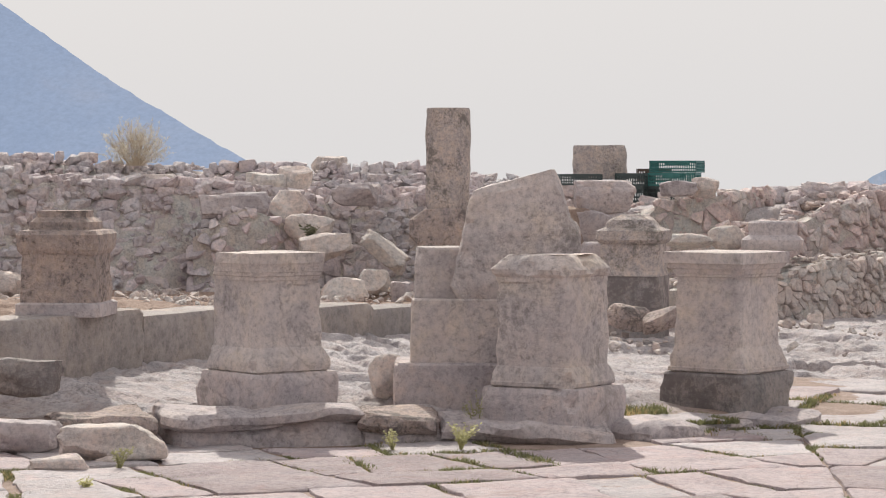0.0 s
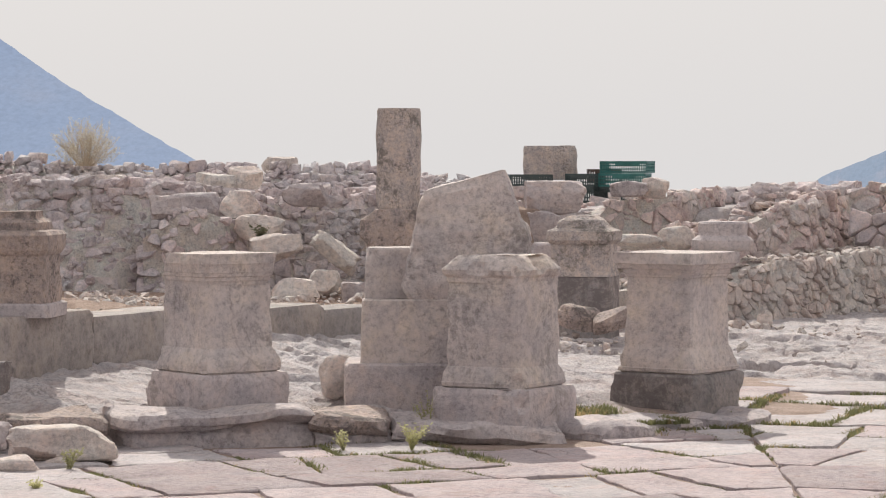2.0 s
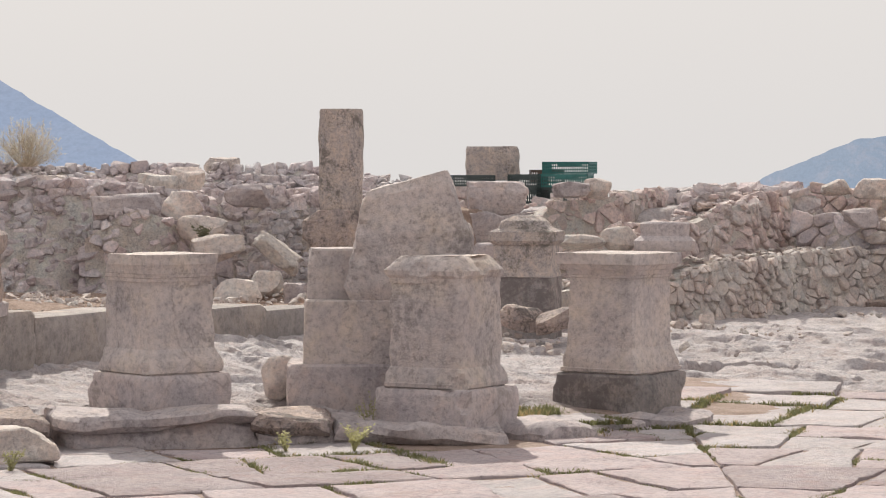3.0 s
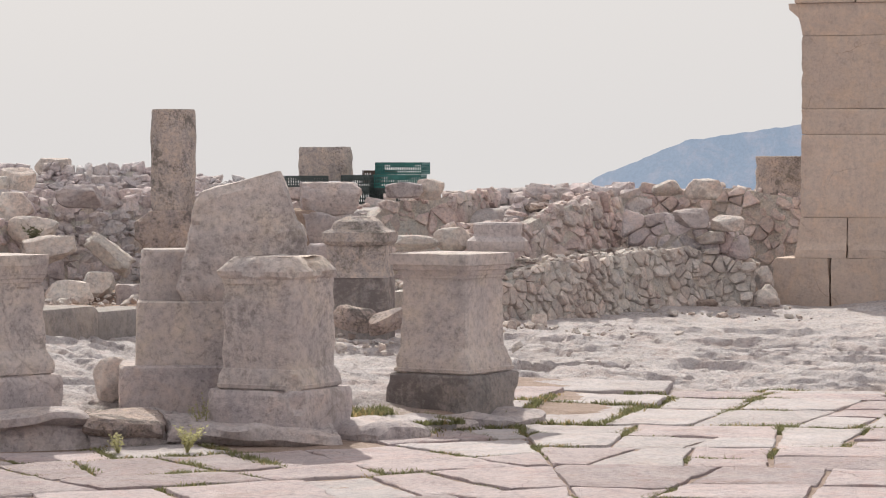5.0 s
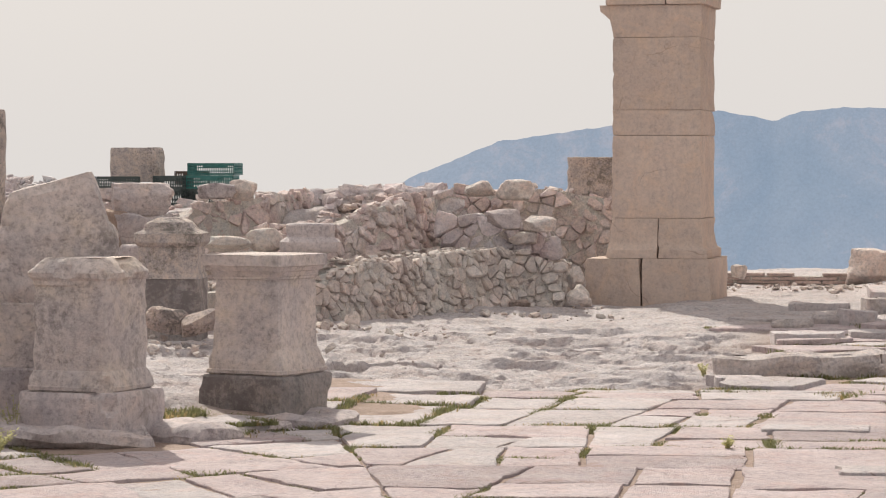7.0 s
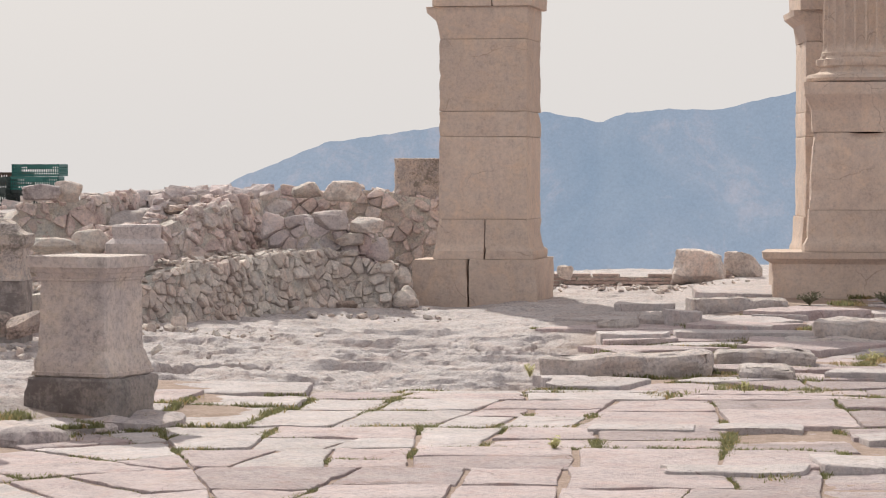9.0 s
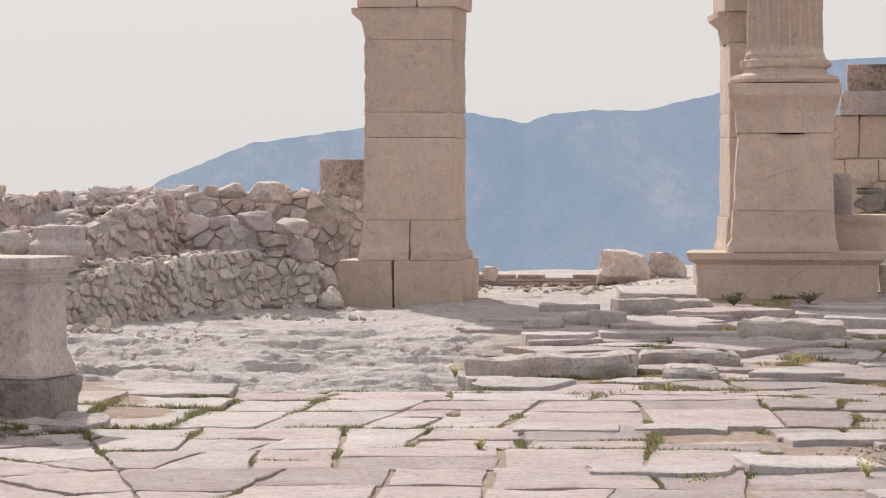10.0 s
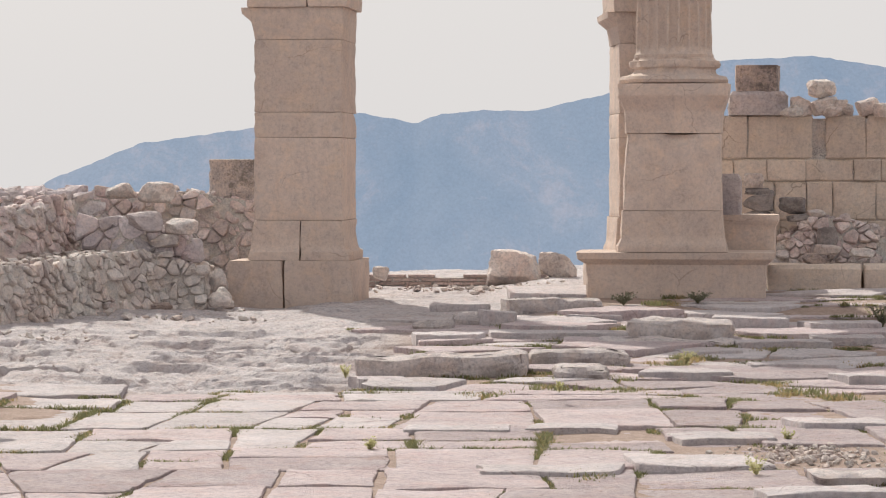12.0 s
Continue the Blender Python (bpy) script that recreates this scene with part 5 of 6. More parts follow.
ZA = [0.589, 1.118, 1.585, 1.853, 2.381]
for row, (cuts, za, zb) in enumerate([((-1.5, -0.55, 0.1, 0.5, 1.1, 2.1), ZA[0], ZA[1]), ((-1.5, -0.62, -0.23, 0.08, 0.6, 1.25, 2.1), ZA[1], ZA[2]), ((-1.5, -1.1, -0.70, -0.24, 0.33, 0.66, 1.2, 2.1), ZA[2], ZA[3]), ((-1.5, -0.94, -0.155, 0.0, 0.48, 1.1, 2.1), ZA[3], ZA[4])]):
    for k, (a, b) in enumerate(zip(cuts, cuts[1:])):
        if row == 3 and b - a < 0.2:
            b, a = b - 0.012, a + 0.012
            ashlar(a, b, za + 0.02, zb - 0.12, 640 + k, ASHLAR_STONE, -0.05)
        else:
            ashlar(a, b, za, zb, 630 + 10 * row + k, None, random.Random(row * 9 + k).uniform(-0.015, 0.02))
bench = tagged(new("wall_bench"), "long low bench course of split limestone blocks", "bench", kind="structure")
bench.matrix_basis = pose(4.434, 31.994, 0, 0, 0, -7.89)
for k, (a, b) in enumerate(((-0.72, 0.36), (0.37, 1.15), (1.16, 2.1))):
    part("bench_block", loft("bench_block", [(0.278, a, b, -0.25, 0.6), (0.592, a, b, -0.27, 0.6), (0.638, a + 0.01, b - 0.01, -0.24, 0.6)], ASHLAR_STONE, (14, 6), 0.05, 0.015, 0.04, 670 + k), bench)
TOPZ = ZA[4]
thing("capping_block", "weathered grey-beige capping block on the ashlar wall", "stone block", (3.831, 33.985, TOPZ), -6.432, loft("capping_block", [(0, -0.37, 0.36, -0.25, 0.25), (0.24, -0.36, 0.35, -0.25, 0.25), (0.29, -0.33, 0.30, -0.22, 0.22)], LIMESTONE, (12, 8), 0.04, 0.02, 0.05, 680))
thing("dark_block", "dark lichen-covered square block", "stone block", (3.818, 33.986, TOPZ + 0.285), -12.409, loft("dark_block", box_sections(0.50, 0.42, 0.32), GREY_STONE, (12, 8), 0.04, 0.015, 0.04, 681))
thing("dark_block", "dark lichen-spotted block on the wall beside the pier", "stone block", (-2.525, 33.605, 1.334), -0.702, loft("dark_block", box_sections(0.54, 0.42, 0.511), SPOT_STONE, (12, 8), 0.04, 0.02, 0.05, 682))


# ---- loose boulders and blocks ----
def loose(label, t_at, rz, size, seed, mat=None, power=4.0, tilt=(0, 0), name="boulder", rough=0.09, cells=14):
    return thing(name, label, "boulder", t_at, rz, boulder(name, mat or PALE_RUBBLE, size, seed, cells, power, rough), group="loose stones", tilt=tilt)


BOULDERS = [
    # x, y, z, yaw, width, depth, height, power, tilt, kind
    (-9.55, 25.15, 1.19, 11.809, 0.50, 0.293, 0.28, 9, -2, "l"),
    (-9.818, 25.071, 1.224, 16.585, 0.417, 0.25, 0.222, 6, 0, "l"),
    (-9.316, 25.714, 1.195, 13.916, 0.429, 0.3, 0.291, 4, 0, "p"),
    (-8.711, 25.912, 1.338, 16.781, 0.456, 0.274, 0.22, 5, 3, "l"),
    (-8.938, 25.207, 1.007, 21.923, 0.484, 0.29, 0.253, 5, 8, "p"),
    (-8.549, 24.726, 0.86, 25.673, 0.50, 0.324, 0.25, 8, -14, "p"),
    (-8.20, 25.05, 0.86, 10.809, 0.52, 0.24, 0.19, 8, 38, "p"),
    (-8.258, 24.297, 0.417, 15.772, 0.464, 0.325, 0.283, 3.5, 0, "p"),
    (-8.159, 24.807, 0.523, 19.406, 0.326, 0.228, 0.236, 3.5, 0, "p"),
    (-7.793, 24.588, 0.391, 22.987, 0.234, 0.187, 0.265, 4, 0, "l"),
    (-9.588, 27.703, 1.647, 10.69, 0.383, 0.23, 0.177, 3, 0, "p"),
    (-9.89, 26.569, 1.45, 16.217, 0.427, 0.299, 0.211, 4, 0, "p"),
    (-9.622, 26.752, 1.506, 19.783, 0.372, 0.26, 0.217, 4, 0, "p"),
    (-10.781, 25.789, 1.425, 26.887, 0.505, 0.303, 0.225, 3.5, 4, "p"),
    (-7.236, 29.907, 1.212, 22.002, 0.68, 0.34, 0.352, 6, 0, "l"),
    (-5.56, 24.097, 0.287, 7.51, 0.46, 0.30, 0.21, 8, 10, "g"),
    (-5.22, 24.05, 0.283, 30, 0.44, 0.30, 0.19, 8, -12, "g"),
    (-6.265, 25.848, 0.768, 16.625, 0.321, 0.193, 0.241, 5, 0, "l"),
    (-5.851, 28.052, 0.871, 18.983, 0.518, 0.311, 0.161, 4, 0, "p"),
    (-5.477, 28.307, 0.865, 4.351, 0.377, 0.264, 0.244, 3, 0, "p"),
    (-6.444, 30.435, 1.393, 9.555, 0.438, 0.219, 0.169, 5, 0, "l"),
    (-6.153, 30.565, 1.374, 13.181, 0.314, 0.157, 0.226, 4, 0, "p"),
    (-5.041, 31.327, 1.177, 15.142, 0.434, 0.26, 0.211, 5, 0, "g"),
    (-4.55, 29.98, 1.157, 0.831, 0.354, 0.248, 0.183, 5, 0, "l"),
    (-7.457, 15.763, 0.303, 21.718, 0.552, 0.276, 0.234, 14, 0, "d"),
    (-6.513, 14.996, 0.021, 24.076, 0.64, 0.36, 0.20, 14, -2, "p"),
    (-6.597, 14.448, -0.008, 29.341, 0.367, 0.165, 0.105, 5, 0, "p"),
    (-11.214, 23.357, 0.532, 16.646, 0.313, 0.219, 0.235, 3.5, 0, "p"),
    (-5.799, 18.073, 0.155, 12.989, 0.267, 0.16, 0.286, 3, -10, "p"),
    (-3.259, 30.446, 1.071, 5.51, 0.401, 0.24, 0.209, 4, 0, "l"),
    (-2.893, 30.676, 1.03, 8.988, 0.372, 0.223, 0.174, 3.5, 3, "p"),
    (-3.031, 30.653, 0.893, 13.447, 0.341, 0.205, 0.136, 3.5, 0, "p"),
    (-2.698, 30.589, 0.246, -0.959, 0.309, 0.216, 0.278, 3.5, 0, "p"),
    (-2.442, 30.489, 0.238, 2.78, 0.246, 0.173, 0.166, 3.5, 0, "p"),
    (-4.265, 26.321, 0.172, 11.605, 0.161, 0.129, 0.156, 3.5, 0, "p"),
    (-4.488, 26.156, 0.172, 16.337, 0.096, 0.077, 0.107, 3.5, 0, "p"),
    (-3.026, 30.134, 0.204, -1.466, 0.244, 0.171, 0.104, 4, 0, "g"),
    (-3.756, 32.896, 1.4, 3.514, 0.367, 0.22, 0.18, 4, 0, "p"),
    (-3.377, 32.967, 1.353, 7.049, 0.467, 0.28, 0.24, 4, 0, "p"),
    (0.909, 35.135, 0.277, 3.919, 0.705, 0.494, 0.444, 16, 2, "p"),
    (1.464, 35.437, 0.361, -10.766, 0.478, 0.334, 0.335, 16, -3, "p"),
    (4.312, 33.822, 2.381, -11.465, 0.275, 0.192, 0.24, 3.5, 0, "p"),
    (4.561, 33.821, 2.607, -7.68, 0.364, 0.255, 0.22, 3.2, 0, "p"),
    (4.57, 33.712, 2.392, -3.52, 0.342, 0.24, 0.226, 4, 0, "p"),
    (5.103, 33.727, 2.381, -0.204, 0.316, 0.221, 0.227, 3.2, 0, "p"),
    (4.852, 33.73, 2.381, -13.585, 0.22, 0.154, 0.158, 3.2, 0, "p"),
    (-0.768, 34.865, 0.359, 0.061, 0.211, 0.148, 0.176, 4, 0, "p"),
    (4.23, 33.607, 2.37, -4.174, 0.205, 0.143, 0.143, 4, 0, "p"),
    (4.668, 33.561, 2.37, -0.719, 0.239, 0.167, 0.123, 4, 0, "p"),
    (4.781, 33.619, 2.468, -14.695, 0.164, 0.115, 0.11, 4, 0, "p"),
    (5.261, 33.562, 2.372, -11.31, 0.205, 0.144, 0.164, 4, 0, "p"),
    (4.137, 33.517, 2.368, -5.237, 0.204, 0.143, 0.109, 4, 0, "p"),
    (4.289, 32.313, 0.625, -1.561, 0.276, 0.193, 0.151, 4, 0, "g"),
    (-7.194, 29.547, 0.788, 5.883, 0.551, 0.22, 0.447, 14, 0, "l"),
    (-6.339, 28.864, 0.842, 8.786, 0.149, 0.104, 0.209, 4, 0, "p"),
    (3.689, 33.205, 1.527, -5.74, 0.242, 0.218, 0.168, 14, 2, "p"),
    (3.754, 33.213, 1.433, -1.649, 0.357, 0.25, 0.094, 14, 0, "d"),
    (3.754, 33.124, 1.252, -15.466, 0.389, 0.272, 0.188, 14, 0, "d"),
    (4.139, 33.156, 1.217, -11.917, 0.323, 0.226, 0.195, 10, 0, "d"),
    (3.722, 33.106, 1.165, -7.015, 0.329, 0.23, 0.087, 14, 0, "d"),
    (4.295, 33.063, 1.125, -3.801, 0.469, 0.282, 0.094, 14, 0, "d"),
    (4.393, 32.998, 1.179, 0.217, 0.255, 0.178, 0.094, 4, -3, "p"),
    (4.483, 32.655, 0.851, -13.816, 0.246, 0.123, 0.213, 6, 0, "d"),
    (4.47, 32.493, 0.75, -9.633, 0.33, 0.198, 0.119, 4, 0, "p"),
    (4.824, 32.331, 0.727, -6.086, 0.296, 0.178, 0.105, 4, 0, "p"),
    (-2.518, 31.271, 0.358, 11.203, 0.24, 0.144, 0.266, 3.5, 0, "p"),
    (-2.469, 30.973, 0.208, -2.643, 0.238, 0.143, 0.225, 3.5, 5, "p"),
    (-2.691, 31.152, 0.47, 1.937, 0.227, 0.136, 0.252, 4, -6, "p"),
    (-2.364, 30.757, 0.199, 5.596, 0.137, 0.096, 0.106, 3.5, 0, "p"),
    (-2.644, 30.533, 0.196, 10.349, 0.136, 0.095, 0.105, 3.5, 0, "p"),
    (-7.21, 15.209, -0.004, 16.963, 0.439, 0.263, 0.209, 7, 2, "l"),
    (-6.459, 14.783, -0.015, 19.402, 0.163, 0.065, 0.072, 4, 0, "p"),
]
KINDS = {"p": (PALE_RUBBLE, "pale limestone boulder lying among rubble"), "g": (GREY_STONE, "grey lichen-covered boulder among rubble"), "l": (LIMESTONE, "squared limestone block fallen from a wall"), "d": (DARK_STONE, "dark stained limestone block on the ground")}
for k, (x, y, z, yaw, w, d, h, power, tilt, kind) in enumerate(BOULDERS):
    if kind == "l":
        power = 9
    loose(KINDS[kind][1], (x, y, z - 0.05 * h - 0.015), yaw, (w, d, h * 1.08), 700 + k, KINDS[kind][0], power, (0, tilt))

# moulded drum lying on the middle wall
drum = thing("moulded_drum", "pale moulded column base fragment lying on the rubble wall", "column base", (-4.981, 28.163, 0.862), 0, turned("moulded_drum", [(0, 0.30), (0.03, 0.315), (0.10, 0.315), (0.13, 0.28), (0.15, 0.245), (0.18, 0.24), (0.21, 0.25), (0.27, 0.25), (0.29, 0.23)], LIMESTONE, 40, 0.008, 690))

# ---- brick parapet at the edge of the terrace ----
parapet = tagged(new("wall_brick_parapet"), "low remains of a thin-brick wall at the terrace edge", "wall", kind="structure")
parapet.matrix_basis = pose(0.043, 35.4, 0.2, 0, 0, -2.07)
brick_mesh = loft("brick", [(0, -0.17, 0.17, -0.12, 0.12), (0.034, -0.17, 0.17, -0.12, 0.12)], CLAY_BRICK, (3, 2), 0.1, 0.006, 0.01, 695, 0.01)
rng = random.Random(12)
for row in range(5):
    for k in range(11):
        x = -1.05 + k * 0.36 + (row % 2) * 0.18 + rng.uniform(-0.02, 0.02)
        if row >= 4 and rng.random() < 0.45 or row == 3 and rng.random() < 0.12:
            continue
        part("brick", brick_mesh, parapet, (x, rng.uniform(-0.02, 0.02), row * 0.046 - 0.02), (0, 0, rng.uniform(-3, 3)))
part("mortar_bed", loft("mortar_bed", [(-0.1, -1.2, 2.9, -0.09, 0.2), (0.16, -1.2, 2.9, -0.09, 0.2)], MORTAR, (20, 4), 0.08, 0.01, 0.01, 696), parapet)


# ---- pavement of worn slabs ----
def lay(poly, rg, out):
    """Breaks a field of paving into slabs by irregular cuts, mostly along and across the agora."""
    xs, ys = [q[0] for q in poly], [q[1] for q in poly]
    w, d = max(xs) - min(xs), max(ys) - min(ys)
    rw, rd = (w / 0.95, d / 1.15) if min(ys) < 20.5 else (w / 1.55, d / 0.85)
    if max(rw, rd) < 1.0 or (max(rw, rd) < 1.4 and rg.random() < 0.4):
        out.append(poly)
        return
    f = rg.uniform(0.36, 0.64)
    if rw > rd:
        p, a = (min(xs) + w * f, min(ys) + d / 2), radians(90 - 4 + rg.uniform(-9, 9))
    else:
        p, a = (min(xs) + w / 2, min(ys) + d * f), radians(rg.uniform(-5, 6))
    for piece in cut(poly, p, (math.cos(a), math.sin(a))):
        if len(piece) > 2:
            lay(piece, rg, out)


def slab_mesh(name, poly, mat, rg, thick=0.12, worn=0.022):
    """Slab over a polygon about its middle: wavering broken rim, rounded edge, slightly dished top at z = 0."""
    outline = []
    n = len(poly)
    seed = rg.randint(0, 9999)
    for i in range(n):
        a, b = Vector((*poly[i], 0)), Vector((*poly[(i + 1) % n], 0))
        l = (b - a).length
        if l < 0.03:
            continue
        k = max(1, int(l / 0.085))
        bow, bite, where = rg.uniform(-0.6, 1.0) * worn, rg.random() ** 3 * 2.2 * worn, rg.random()
        for j in range(k):
            f = j / k
            q = a.lerp(b, f + (rg.uniform(-0.25, 0.25) / k if j else 0))
            pull = rg.uniform(0.0, 0.6 * worn) + bow * math.sin(math.pi * f) + bite * math.exp(-((f - where) * l / 0.12) ** 2)
            outline.append(q - q.normalized() * (max(pull, -0.003) if j else rg.uniform(0.2, 1.3) * worn))
    n = len(outline)
    vs, fs = [], []
    for s, z, j in ((0.99, -thick, 0), (1.0, -0.014, 0.005), (0.990, -0.004, 0.003), (0.95, 0.0, 0.002), (0.7, 0.001, 0.003), (0.4, 0.0, 0.003)):
        vs += [(p.x * s, p.y * s, z + rg.uniform(-j, j)) for p in outline]
    vs.append((0, 0, rg.uniform(-0.005, 0.003)))
    v = np.array(vs)
    top = (v[:, 2] > -0.02)
    v[:, 2] += top * (0.006 * vnoise(v, 2.6, seed) + 0.0045 * vnoise(v, 8.0, seed + 1))
    for r in range(5):
        fs += [(r * n + i, r * n + (i + 1) % n, (r + 1) * n + (i + 1) % n, (r + 1) * n + i) for i in range(n)]
    fs += [(5 * n + i, 5 * n + (i + 1) % n, len(v) - 1) for i in range(n)]
    return make_mesh(name, v, fs, mat, True, 38)


def turn(poly, deg, about):
    c, s2 = math.cos(radians(deg)), math.sin(radians(deg))
    return [(about[0] + c * q[0] - s2 * q[1], about[1] + s2 * q[0] + c * q[1]) for q in poly]


pavement = tagged(new("pavement"), "worn pale and pinkish limestone slabs with grassy joints", "pavement", kind="structure")
rng = random.Random(21)
fields, y = [], 12.0
SEAM, SEAM_DIR = (-3.1, 18.3), (0.24, -0.97)   # west of this line the slabs follow the step
while y < 31.0:
    d = rng.uniform(1.5, 2.6)
    rows = []
    lay([(-12.5, y - 0.2), (5.6, y + 0.25), (5.6, y + d + 0.25), (-12.5, y + d - 0.2)], rng, rows)
    for p in rows:
        if y < 18.5:
            p = cut(p, SEAM, SEAM_DIR)[0]
        p = cut(p, (0, 21.6), (-1, 0.04))[0] if len(p) > 2 else p
        if len(p) > 2:
            fields.append(p)
    y += d
# broken flags of all shapes on the rise
for (cx, cy, poly) in patchwork(-0.9, 3.2, 21.6, 31.2, 0.62, random.Random(64)):
    poly = [((cx + a) * 1.75, cy + b) for a, b in poly]
    poly = cut(poly, (0, 21.62), (1, -0.04))[0]
    if len(poly) > 2:
        fields.append(poly)
y = -5.0
while y < 0.1:
    d = rng.uniform(0.8, 1.5)
    rows = []
    lay([(-7, y), (6, y), (6, y + d), (-7, y + d)], rng, rows)
    fields += [q for q in (cut(turn(p, 39, (-4.15, 16.5)), SEAM, SEAM_DIR)[1] for p in rows) if len(q) > 2]
    y += d
slabs = []
HOLE = (2.235, 16.861)   # a slab is missing here
for poly in fields:
    px, py = sum(q[0] for q in poly) / len(poly), sum(q[1] for q in poly) / len(poly)
    step = float(np.interp(px, CURB_X, CURB_Y))
    inside = px > -0.45 * py - 1.2 and px < 0.17 * py + 0.8 and py > 12
    rocky = float(bedrock_mask(np.array([px]), np.array([py]))[0])
    if math.hypot(px - HOLE[0], (py - HOLE[1]) * 0.7) < 0.42:
        continue
    if inside and rocky < 0.5 and (py < step - 0.2 or px > -3.6 or (px > -4.8 and rng.random() < 0.6)):
        slabs.append((math.hypot(px, py), px, py, poly))
slabs.sort(key=lambda q: q[0])
pick = np.array([[q[1], q[2], 0] for q in slabs])
pink = 0.5 * vnoise(pick, 0.33, 6) + 0.5 * vnoise(pick, 1.1, 8) - 0.05 + 0.32 * smoothstep(0.0, 2.0, pick[:, 0])
for (cx, cy, spread) in ((-4.421, 14.638, 0.9), (2.272, 17.14, 2.8), (-1.919, 14.984, 0.9)):
    pink = pink + 0.7 * np.exp(-((pick[:, 0] - cx) ** 2 + (pick[:, 1] - cy) ** 2 * 0.5) / spread ** 2)
TONES = {"pale": PAVING, "rose": ROSE_PAVING, "pink": PINK_PAVING}
far = {tone: ([], []) for tone in TONES}
edges = []
for k, (_, px, py, poly) in enumerate(slabs):
    uneven = float(smoothstep(0.2, 1.4, np.array(px)))
    far_rise = py > 21.5
    rough = 1.2 + 1.3 * uneven if not far_rise else 2.4
    gap = 0.002 + 0.016 * rng.random() ** 1.8
    jump = rng.uniform(-0.007, 0.008) + uneven * rng.uniform(-0.020, 0.026) + (rng.uniform(-0.03, 0.04) if far_rise else 0)
    zz = float(land(px, py)) + jump
    piece = [(q[0] - px, q[1] - py) for q in shrink(poly, gap)]
    if len(piece) < 3:
        continue
    tone = "pink" if pink[k] > 0.6 else "rose" if pink[k] > 0.12 else "pale"
    me = slab_mesh("slab", piece, TONES[tone], rng)
    m = pose(px, py, zz, rng.uniform(-0.36, 0.30) * rough if not far_rise else rng.uniform(0.2, 3.2), rng.uniform(-0.25, 0.25) * rough, 0)
    edges.append((poly, float(land(px, py))))
    if k < 300:
        ob = new("slab", me)
        ob.parent = pavement
        ob.matrix_basis = m
    else:
        far[tone][0].append(me)
        far[tone][1].append(m)
for tone, (ms, ts) in far.items():
    if ms:
        tagged(part("far_slabs", joined("far_slabs", ms, ts, TONES[tone]), pavement), "further worn paving slabs", kind="stuff")

